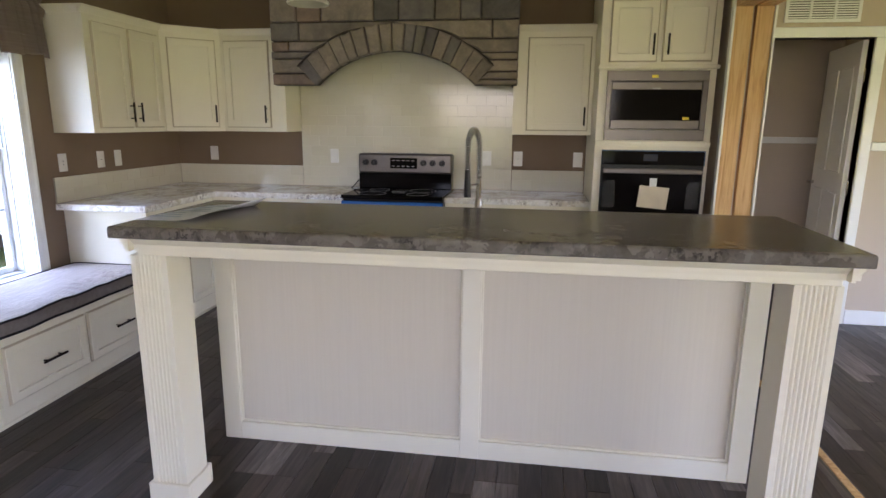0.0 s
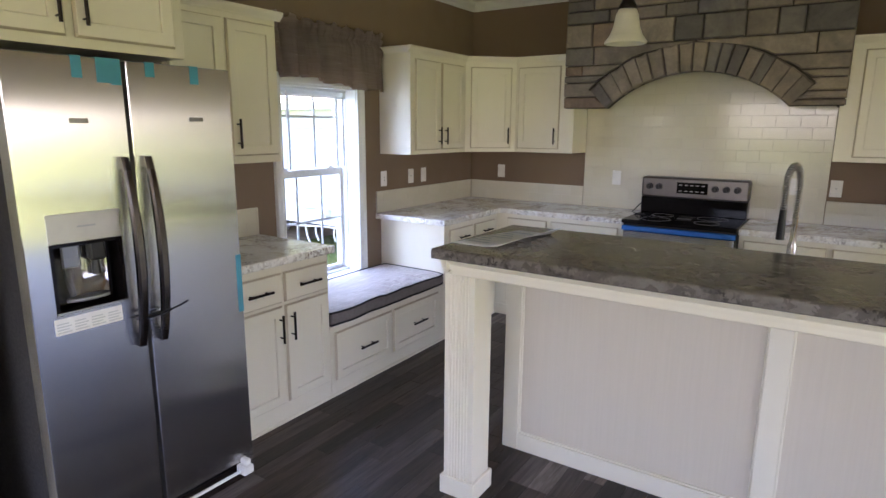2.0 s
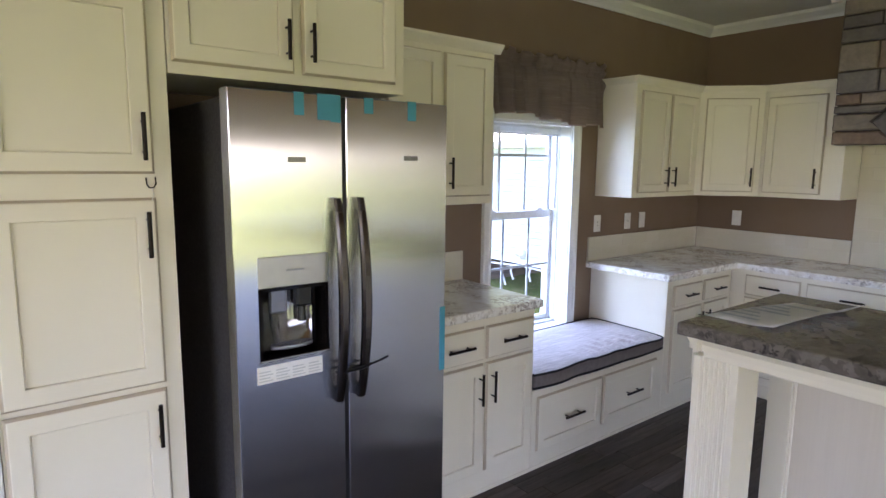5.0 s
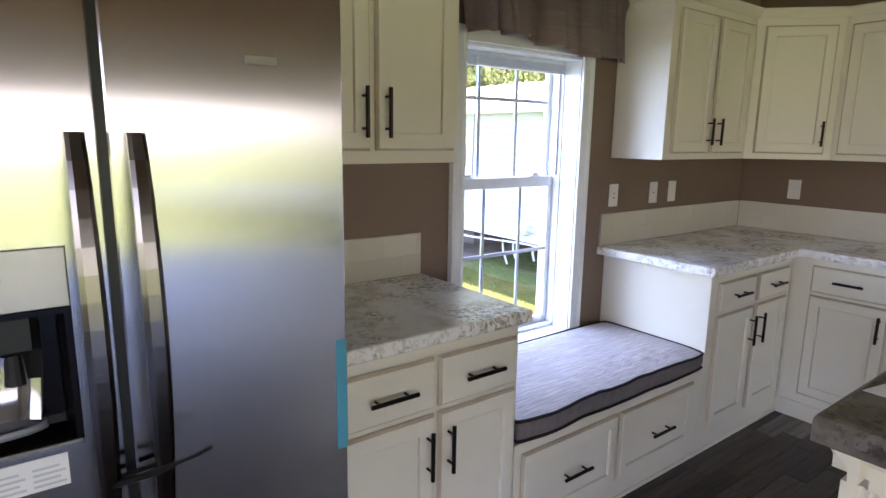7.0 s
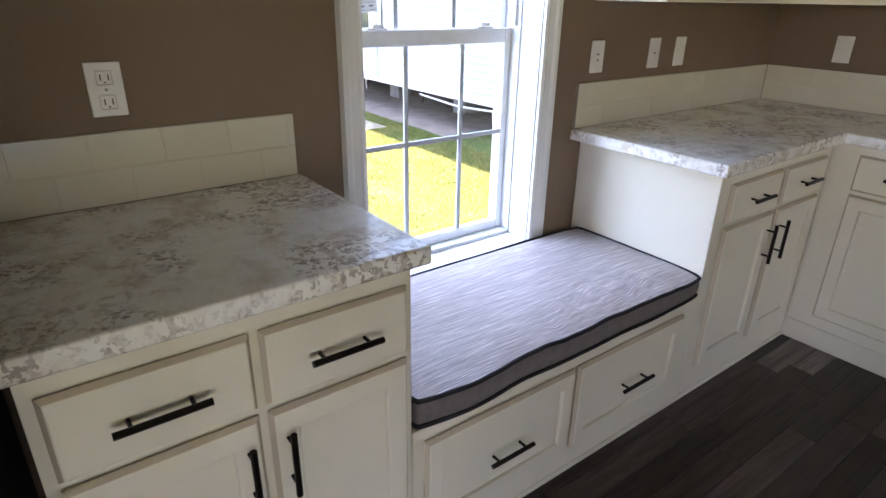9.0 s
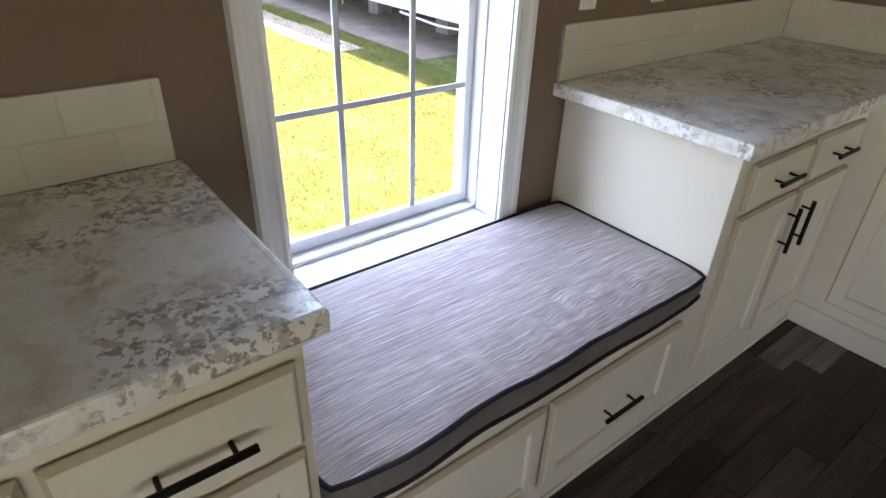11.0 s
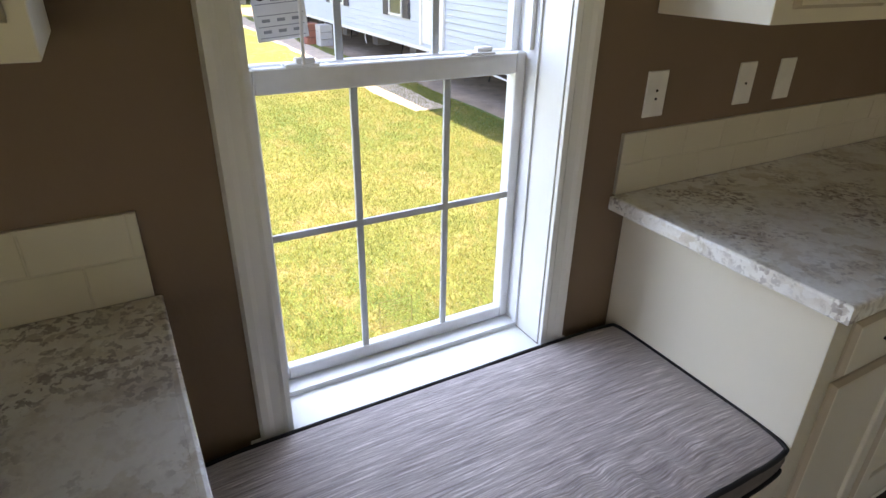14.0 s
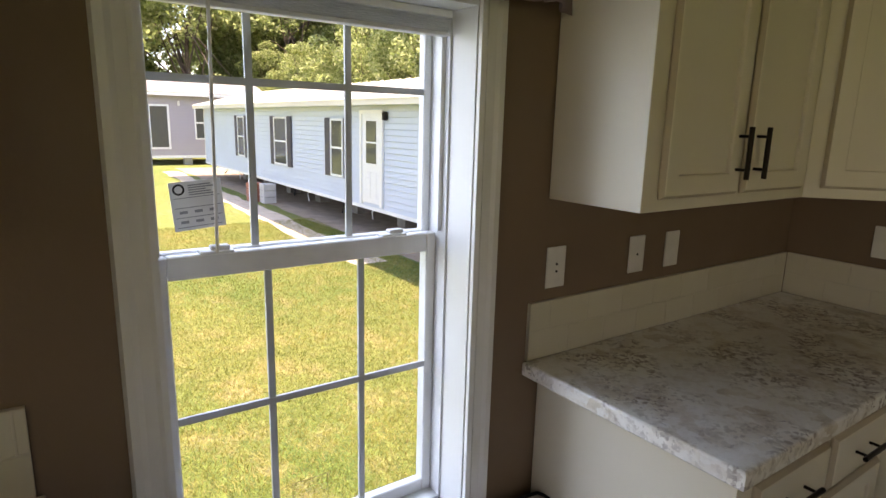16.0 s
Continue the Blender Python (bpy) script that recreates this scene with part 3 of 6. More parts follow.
def blind():
    b = thing("window_blind", pose(-3.075, 3.045, 1.795), "raised white mini blind in the window head", "blind")
    part("headrail", boxes((-0.02, 0.02, -0.345, 0.325, 0.004, 0.022), bevel=0.002), VINYL, b)
    for i in range(6):
        part("slat", boxes((-0.014, 0.014, -0.34, 0.32, -0.024 + i * 0.0045, -0.0225 + i * 0.0045)), VINYL, b)
    part("bottom_rail", boxes((-0.013, 0.013, -0.34, 0.32, -0.037, -0.026), bevel=0.002), VINYL, b)
    part("wand", rod(bmesh.new(), (0.022, -0.235, 0.0), (0.012, -0.241, -0.51), 0.0035, 8), PLATE, b, "clear tilt wand")
    part("cord", rod(bmesh.new(), (0.0, 0.20, 0.0), (0.0, 0.20, -0.045), 0.0015, 6), PLATE, b)


blind()


def valance():
    v = thing("valance", pose(XW, 0, 0), "gathered taupe slubbed fabric valance over the window", "curtain")
    n, rows = 300, 26
    # pleats: place along the rod, half width, depth, drift towards the hem
    pleats = [(0.05, 0.014, 0.020, 0.01), (0.13, 0.016, 0.034, -0.01), (0.215, 0.012, 0.030, 0.012), (0.275, 0.016, 0.044, 0.008),
              (0.335, 0.012, 0.040, -0.012), (0.385, 0.022, 0.062, 0.02), (0.53, 0.007, 0.020, 0.004), (0.655, 0.009, 0.024, -0.006),
              (0.775, 0.008, 0.012, 0.008), (0.885, 0.008, 0.034, 0.004), (0.95, 0.012, 0.018, 0.0)]
    bm = bmesh.new()
    grid = []
    for j in range(rows + 1):
        u = j / rows
        pinch = math.exp(-((u - 0.2) / 0.05) ** 2)
        head = max(0.0, 1 - u / 0.17)
        row = []
        for i in range(n + 1):
            s = i / n
            out = 0.064 + 0.05 * u * (1 - 0.3 * abs(2 * s - 1)) + 0.016 * min(head, 0.6) - 0.018 * pinch
            out += 0.010 * math.sin(s * 37 + 1.2 + 1.5 * math.sin(s * 6)) * (0.4 + u)
            out += 0.005 * math.sin(s * 190 + 2 * math.sin(s * 23)) * (pinch + 0.6 * head) + 0.004 * math.sin(s * 97 + u * 3) * (1 - u)
            gather = 1 / (1 + math.exp((s - 0.40) * 60))
            out += 0.034 * gather * math.sin(s * 66 + 0.8 * u + 0.9 * math.sin(s * 31)) * (0.5 + 0.6 * u)
            for c, w, d, drift in pleats:
                out -= d * (0.55 + 0.45 * u) * (1 - 0.35 * head) * math.exp(-((s - c - drift * u) / (w * (0.7 + 0.6 * u))) ** 2)
            out = max(out, 0.03)
            y = 2.60 + s * 1.015 + 0.006 * math.sin(s * 140) * (1 - u)
            if s > 0.96:
                out -= (s - 0.96) / 0.04 * 0.04 * (1 if out > 0.075 else 0.3)
            if s < 0.04:
                out -= (0.04 - s) / 0.04 * 0.04 * (1 if out > 0.075 else 0.3)
            z = 2.215 + 0.012 * (math.sin(s * 52 + 1) + 0.5 * math.sin(s * 117)) * head
            z -= u * (0.352 + 0.045 / (1 + math.exp(-(s - 0.47) * 18)) + 0.008 * math.sin(s * 19 + 0.6) + 0.003 * math.sin(s * 61))
            row.append(bm.verts.new((out, y, z)))
        grid.append(row)
    for j in range(rows):
        for i in range(n):
            bm.faces.new((grid[j][i], grid[j][i + 1], grid[j + 1][i + 1], grid[j + 1][i]))
    cloth = part("cloth", bm, VALANCE, v, smooth=True)
    solid = cloth.modifiers.new("thick", "SOLIDIFY")
    solid.thickness = 0.003
    part("curtain_rod", rod(bmesh.new(), (0.022, 2.60, 2.185), (0.022, 3.612, 2.185), 0.007), TRIM, v)
    for y in (2.60, 3.60):
        part("bracket", boxes((0.0, 0.03, y, y + 0.012, 2.175, 2.195)), TRIM, v)


valance()


# ---- cabinets ----
def handle(parent, x, y, z, length=0.13, upright=True):
    """A bar pull standing off from the front at y, pointing towards -y."""
    bm = bmesh.new()
    d = Vector((0, 0, 1)) if upright else Vector((1, 0, 0))
    c = Vector((x, y - 0.030, z))
    rod(bm, c - d * length / 2, c + d * length / 2, 0.0066, 10)
    for s in (-1, 1):
        p = c + d * s * length * 0.32
        rod(bm, p, (p.x, y, p.z), 0.004, 8)
    return part("handle", bm, BRONZE, parent, "dark bronze bar handle", smooth=False)


def front(parent, name, x0, x1, z0, z1, pull="", shaker=True, rail=0.055, length=0.13):
    """A door or drawer front laid over the cabinet face; pull: v/h and where."""
    y0, y1 = -0.020, -0.001
    bm = bmesh.new()
    if shaker:
        # one piece: outer frame, stepped in to the flat panel
        loops = []
        for d, y in ((0.0045, y1), (0.0045, y1 - 0.0045), (0, y1 - 0.0045), (0, y0 + 0.011), (0.0075, y0 + 0.0015), (0.010, y0), (rail - 0.0025, y0), (rail, y0 + 0.002), (rail, y0 + 0.013), (rail + 0.0028, y0 + 0.013), (rail + 0.0032, y0 + 0.009)):
            loops.append([bm.verts.new((x, y, z)) for x, z in ((x0 + d, z0 + d), (x1 - d, z0 + d), (x1 - d, z1 - d), (x0 + d, z1 - d))])
        for a, b in zip(loops, loops[1:]):
            for k in range(4):
                bm.faces.new((a[k], a[(k + 1) % 4], b[(k + 1) % 4], b[k]))
        bm.faces.new(loops[0][::-1]), bm.faces.new(loops[-1])
    else:
        loops = []
        for d, y in ((0.0045, y1), (0.0045, y1 - 0.0045), (0, y1 - 0.0045), (0, y0 + 0.011), (0.0075, y0 + 0.0015), (0.010, y0)):
            loops.append([bm.verts.new((x, y, z)) for x, z in ((x0 + d, z0 + d), (x1 - d, z0 + d), (x1 - d, z1 - d), (x0 + d, z1 - d))])
        for a, b in zip(loops, loops[1:]):
            for k in range(4):
                bm.faces.new((a[k], a[(k + 1) % 4], b[(k + 1) % 4], b[k]))
        bm.faces.new(loops[0][::-1]), bm.faces.new(loops[-1])
    # the outer edge faces take the darker tan colour
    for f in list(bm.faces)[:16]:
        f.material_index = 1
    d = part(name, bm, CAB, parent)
    d.data.materials.append(CAB_EDGE)
    if pull:
        kind, side, level = pull
        if kind == "v":
            hx = x0 + 0.03 if side == "l" else x1 - 0.03
            hz = z0 + 0.04 + length / 2 if level == "b" else z1 - 0.04 - length / 2
            handle(d, hx, y0, hz, length, True)
        else:
            handle(d, (x0 + x1) / 2, y0, (z0 + z1) / 2, length, False)
            if length == 0.15:
                cx, cz = (x0 + x1) / 2 - 0.03, (z0 + z1) / 2
                part("tie_string", tube(bmesh.new(), [(cx, y0 - 0.026, cz), (cx + 0.004, y0 - 0.014, cz - 0.014), (cx + 0.012, y0 - 0.003, cz - 0.028), (cx + 0.014, y0 - 0.003, cz - 0.04)], 0.0011, 5), PLATE, d, "curled end of a white tie string")
    return d


def cabinet(name, m, w, d, z0, z1, fronts, label, group="", crown=(), category="cabinet"):
    c = thing(name, m, label, category, group)
    part("body", boxes((0, w, 0, d, z0, z1), bevel=0.0015), CAB, c)
    for f in fronts:
        front(c, *f)
    if crown:
        prof = [(0, 0), (0.008, 0), (0.012, 0.008), (0.03, 0.028), (0.035, 0.036), (0.035, 0.045), (0, 0.045)]
        bm = bmesh.new()
        x0, x1 = (-0.035 if "l" in crown else 0), (w + 0.035 if "r" in crown else w)
        sweep(bm, prof, (x0, 0, z1 - 0.012), (x1, 0, z1 - 0.012), (0, -1, 0))
        if "l" in crown:
            sweep(bm, prof, (0, 0, z1 - 0.012), (0, d, z1 - 0.012), (-1, 0, 0))
        if "r" in crown:
            sweep(bm, prof, (w, 0, z1 - 0.012), (w, d, z1 - 0.012), (1, 0, 0))
        part("crown_moulding", bm, CAB, c)
    return c


def west(x, y):
    return pose(x, y, 0, 0, 0, 90)


BASE, UPPER = "ivory base cabinets", "ivory wall cabinets"
DEEP = FACE - XW - 0.004
# base units along the window wall
cabinet("base_cabinet", west(FACE, 1.765), 0.68, DEEP, 0, 0.872, [
    ("drawer", 0.02, 0.335, 0.672, 0.83, "h--", False, 0.05, 0.15), ("drawer", 0.352, 0.662, 0.672, 0.83, "h--", False, 0.05, 0.15),
    ("door", 0.02, 0.335, 0.115, 0.655, "vrt", True, 0.055, 0.15), ("door", 0.352, 0.662, 0.115, 0.655, "vlt", True, 0.055, 0.15)],
    "ivory base cabinet with two drawers over two doors", BASE)
cabinet("base_cabinet", west(FACE, 3.635), 0.80, DEEP, 0, 0.872, [
    ("drawer", 0.055, 0.39, 0.69, 0.828, "h--", False, 0.05, 0.13), ("drawer", 0.42, 0.745, 0.69, 0.828, "h--", False, 0.05, 0.13),
    ("door", 0.055, 0.39, 0.125, 0.672, "vrt", True, 0.055, 0.15), ("door", 0.42, 0.745, 0.125, 0.672, "vlt", True, 0.055, 0.15)],
    "ivory base cabinet beside the window seat, drawers over doors", BASE)
# window seat
cabinet("storage_bench", west(FACE, 2.447), 1.186, DEEP, 0, 0.43, [
    ("drawer", 0.03, 0.555, 0.10, 0.395, "h--", True, 0.05, 0.15), ("drawer", 0.572, 1.10, 0.10, 0.395, "h--", True, 0.05, 0.15)],
    "ivory built-in bench under the window with two shaker drawers", "", (), "bench")
# base units along the hood wall
HD = YH - HFACE - 0.004
cabinet("base_cabinet", pose(XW + 0.004, HFACE, 0), 1.652, HD, 0, 0.872, [
    ("drawer", 0.69, 1.04, 0.70, 0.84, "h--", False, 0.05, 0.13), ("drawer", 1.075, 1.61, 0.70, 0.84, "h--", False, 0.05, 0.13),
    ("door", 0.69, 1.04, 0.14, 0.685, "vrt", True, 0.055, 0.13), ("door", 1.075, 1.34, 0.14, 0.685, "vrt", True, 0.055, 0.13), ("door", 1.345, 1.61, 0.14, 0.685, "vlt", True, 0.055, 0.13)],
    "ivory corner base cabinet with drawers and doors", BASE)
cabinet("base_cabinet", pose(-0.545, HFACE, 0), 1.03, HD, 0, 0.872, [
    ("drawer", 0.03, 0.50, 0.70, 0.84, "h--", False, 0.05, 0.13), ("drawer", 0.53, 1.0, 0.70, 0.84, "h--", False, 0.05, 0.13),
    ("door", 0.03, 0.50, 0.14, 0.685, "vrt", True, 0.055, 0.13), ("door", 0.53, 1.0, 0.14, 0.685, "vlt", True, 0.055, 0.13)],
    "ivory base cabinet beside the range", BASE)
structure("base_trim", boxes((FACE, -1.32, HFACE - 0.012, HFACE - 0.001, 0, 0.09), (FACE + 0.001, FACE + 0.008, 1.765, 4.437, 0, 0.02), bevel=0.002), CAB, "ivory base trim along the cabinets", "trim")

# wall units
UD = 0.29
cabinet("wall_cabinet", west(-2.675, 3.635), 0.765, UD, 1.365, 2.10, [
    ("door", 0.05, 0.37, 1.395, 2.05, "vrb"), ("door", 0.395, 0.72, 1.395, 2.05, "vlb")], "ivory two-door wall cabinet beside the window", UPPER, "l")
# corner unit with its diagonal front
c = thing("corner_wall_cabinet", pose(-2.675, 4.402, 0, 0, 0, 42.4), "ivory diagonal corner wall cabinet", "cabinet", UPPER)
DW = math.hypot(0.315, 0.288)
bm = bmesh.new()
ang = radians(-42.4)
foot = [(-2.675, 4.402), (-2.36, 4.69), (-2.36, 4.996), (XW + 0.004, 4.996), (XW + 0.004, 4.402)]
loc = [((x + 2.675) * math.cos(ang) - (y - 4.402) * math.sin(ang), (x + 2.675) * math.sin(ang) + (y - 4.402) * math.cos(ang)) for x, y in foot]
lo, hi = [bm.verts.new((x, y, 1.365)) for x, y in loc], [bm.verts.new((x, y, 2.10)) for x, y in loc]
bm.faces.new(lo), bm.faces.new(hi)
for k in range(5):
    bm.faces.new((lo[k], lo[(k + 1) % 5], hi[(k + 1) % 5], hi[k]))
part("body", bm, CAB, c)
front(c, "door", 0.04, DW - 0.04, 1.395, 2.05, "vrb")
prof = [(0, 0), (0.008, 0), (0.012, 0.008), (0.03, 0.028), (0.035, 0.036), (0.035, 0.045), (0, 0.045)]
part("crown_moulding", sweep(bmesh.new(), prof, (-0.012, 0, 2.088), (DW + 0.012, 0, 2.088), (0, -1, 0)), CAB, c)
cabinet("wall_cabinet", pose(-2.36, 4.69, 0), 0.518, UD + 0.016, 1.365, 2.10, [("door", 0.03, 0.40, 1.395, 2.05, "vrb")], "ivory single-door wall cabinet beside the stone hood", UPPER, "f")
cabinet("wall_cabinet", pose(-0.085, 4.69, 0), 0.575, UD + 0.016, 1.365, 2.10, [("door", 0.10, 0.545, 1.395, 2.05, "vrb")], "ivory single-door wall cabinet beside the oven tower", UPPER, "f")
cabinet("wall_cabinet", west(-2.675, 1.74), 0.67, UD, 1.37, 2.13, [
    ("door", 0.02, 0.325, 1.41, 2.09, "vrb", True, 0.055, 0.15), ("door", 0.345, 0.65, 1.41, 2.09, "vlb", True, 0.055, 0.15)], "ivory two-door wall cabinet between fridge and window", UPPER, "r")
cabinet("fridge_cabinet", west(-2.385, 0.80), 0.865, XW * -1 - 2.385 - 0.004, 1.835, 2.25, [
    ("door", 0.01, 0.405, 1.87, 2.22, "vrb", True, 0.055, 0.13), ("door", 0.435, 0.82, 1.87, 2.22, "vlb", True, 0.055, 0.13)], "ivory deep cabinet above the fridge", UPPER, "r")
pantry = cabinet("pantry_cabinet", west(-2.385, 0.31), 0.486, XW * -1 - 2.385 - 0.004, 0, 2.25, [
    ("door", 0.008, 0.435, 1.53, 2.06, "vrb", True, 0.06, 0.14), ("door", 0.008, 0.435, 0.868, 1.458, "vrt", True, 0.06, 0.14), ("door", 0.008, 0.435, 0.12, 0.85, "vrt", True, 0.06, 0.14)],
    "tall ivory pantry cabinet with three stacked doors", UPPER, "f")
structure("pantry_filler", boxes((-2.40, -2.372, 0.115, 0.308, 0, ZC), bevel=0.002), TRIM, "white filler board beside the pantry", "trim")


# worktops
def worktop(name, m, outline, z0, z1, mat, label, bev=0.006):
    """A laminate top: the sheet, and the edge band that runs round it; the outline runs anticlockwise."""
    w = thing(name, m or Matrix.Identity(4), label, "worktop")
    n = len(outline)

    def inset(d):
        out = []
        for k, (x, y) in enumerate(outline):
            (px, py), (qx, qy) = outline[k - 1], outline[(k + 1) % n]
            a, b = Vector((x - px, y - py)).normalized(), Vector((qx - x, qy - y)).normalized()
            out.append((x + d * (-a.y - b.y), y + d * (a.x + b.x)))
        return out

    def ring(bm, d, z):
        return [bm.verts.new((x, y, z)) for x, y in inset(d)]
    bm = bmesh.new()
    loops = [ring(bm, 0.0142, z0), ring(bm, 0.0142, z1 - 0.0004), ring(bm, 0.0146, z1)]
    for a, b in zip(loops, loops[1:]):
        for k in range(n):
            bm.faces.new((a[k], a[(k + 1) % n], b[(k + 1) % n], b[k]))
    bm.faces.new(loops[0][::-1]), bm.faces.new(loops[-1])
    part("surface", bm, mat, w)
    bm = bmesh.new()
    loops = [ring(bm, 0.014, z0), ring(bm, 0.003, z0), ring(bm, 0.0, z0 + 0.003), ring(bm, 0.0, z1 - bev), ring(bm, bev * 0.3, z1 - bev * 0.3), ring(bm, bev, z1), ring(bm, 0.014, z1)]
    for a, b in zip(loops, loops[1:] + loops[:1]):
        for k in range(n):
            bm.faces.new((a[k], a[(k + 1) % n], b[(k + 1) % n], b[k]))
    part("edge_band", bm, mat, w)
    return w


worktop("worktop", None, [(XW + 0.003, 3.575), (-2.335, 3.575), (-2.335, 4.425), (-1.322, 4.425), (-1.322, YH - 0.003), (XW + 0.003, YH - 0.003)], 0.873, 0.914, COUNTER, "white and grey marbled laminate L-shaped worktop")
worktop("worktop", None, [(-0.548, 4.425), (0.484, 4.425), (0.484, YH - 0.003), (-0.548, YH - 0.003)], 0.873, 0.914, COUNTER, "white and grey marbled laminate worktop beside the range")
worktop("worktop", None, [(XW + 0.003, 1.745), (-2.345, 1.745), (-2.345, 2.475), (XW + 0.003, 2.475)], 0.873, 0.914, COUNTER, "white and grey marbled laminate worktop beside the fridge")


# cushion on the window seat
def cushion():
    c = thing("seat_cushion", pose(-2.652, 3.045, 0.431), "taupe crinkled fabric bench cushion with black piping", "cushion")
    hx, hy, h = 0.284, 0.59, 0.094
    bm = bmesh.new()
    nx, ny = 30, 96

    def rounded(u, v):
        # corners drawn in a little
        x, y = hx * u, hy * v
        k = 0.012 * (abs(u) ** 8) * (abs(v) ** 8)
        x, y = x * (1 - k / hx), y * (1 - k / hy)
        if u > 0.5:
            x += (u - 0.5) * 0.030 * noise.noise(Vector((0.4, y * 4.5, 2.2)))
        return x, y

    def sag(u, y):
        """The front seam dips and swells along its length."""
        return 0.016 * max(0.0, (u - 0.4) / 0.6) ** 2 * (noise.noise(Vector((2.7, y * 4.2, 0.5))) + 0.4 * noise.noise(Vector((0.7, y * 11, 4.1))))
    top = []
    for i in range(nx + 1):
        row = []
        for j in range(ny + 1):
            u, v = 2 * i / nx - 1, 2 * j / ny - 1
            x, y = rounded(u, v)
            dome = (1 - abs(u) ** 6) * (1 - abs(v) ** 8)
            z = h - 0.014 + 0.014 * dome + 0.004 * noise.noise(Vector((x * 5, y * 7, 0.3))) * dome
            fold = math.exp(-((u - 0.66) / 0.30) ** 2) * math.exp(-((v - 0.3) / 0.55) ** 2)
            z += 0.019 * fold * noise.noise(Vector((x * 5 + 0.3 * math.sin(y * 9), y * 26, 1.7))) + sag(u, y)
            row.append(bm.verts.new((x, y, z)))
        top.append(row)
    for i in range(nx):
        for j in range(ny):
            bm.faces.new((top[i][j], top[i + 1][j], top[i + 1][j + 1], top[i][j + 1]))
    part("top_fabric", bm, CUSHION, c, smooth=True)
    ring = [(2 * i / nx - 1, -1) for i in range(nx)] + [(1, 2 * j / ny - 1) for j in range(ny)] + [(1 - 2 * i / nx, 1) for i in range(nx)] + [(-1, 1 - 2 * j / ny) for j in range(ny)]
    bm = bmesh.new()
    levels = [(0.002, -0.004), (0.02, 0.002), (0.045, 0.005), (h - 0.014, 0.0)]
    rings = []
    for z, o in levels:
        r = []
        for u, v in ring:
            x, y = rounded(u, v)
            wob = 0.002 * noise.noise(Vector((x * 9, y * 9, z * 30)))
            r.append(bm.verts.new((x + (o + wob) * (1 if u >= 1 else -1 if u <= -1 else 0), y + 0.5 * o * (1 if v >= 1 else -1 if v <= -1 else 0), z + sag(u, y) * (z - 0.002) / (h - 0.016))))
        rings.append(r)
    m = len(ring)
    for a, b in zip(rings, rings[1:]):
        for k in range(m):
            bm.faces.new((a[k], a[(k + 1) % m], b[(k + 1) % m], b[k]))
    bm.faces.new(rings[0][::-1])
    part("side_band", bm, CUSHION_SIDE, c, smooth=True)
    for z, o in ((h - 0.014, 0.001), (0.008, 0.001)):
        pts = []
        for u, v in ring + ring[:1]:
            x, y = rounded(u, v)
            pts.append((x + o * u, y + o * v, z + (0.0035 if u >= 1 else 0.0012) * noise.noise(Vector((u, y * 6, z * 20))) + (sag(u, y) if z > 0.04 else 0)))
        part("piping", tube(bmesh.new(), pts, 0.0065, 6), PIPING, c, "black piping", smooth=True)


cushion()


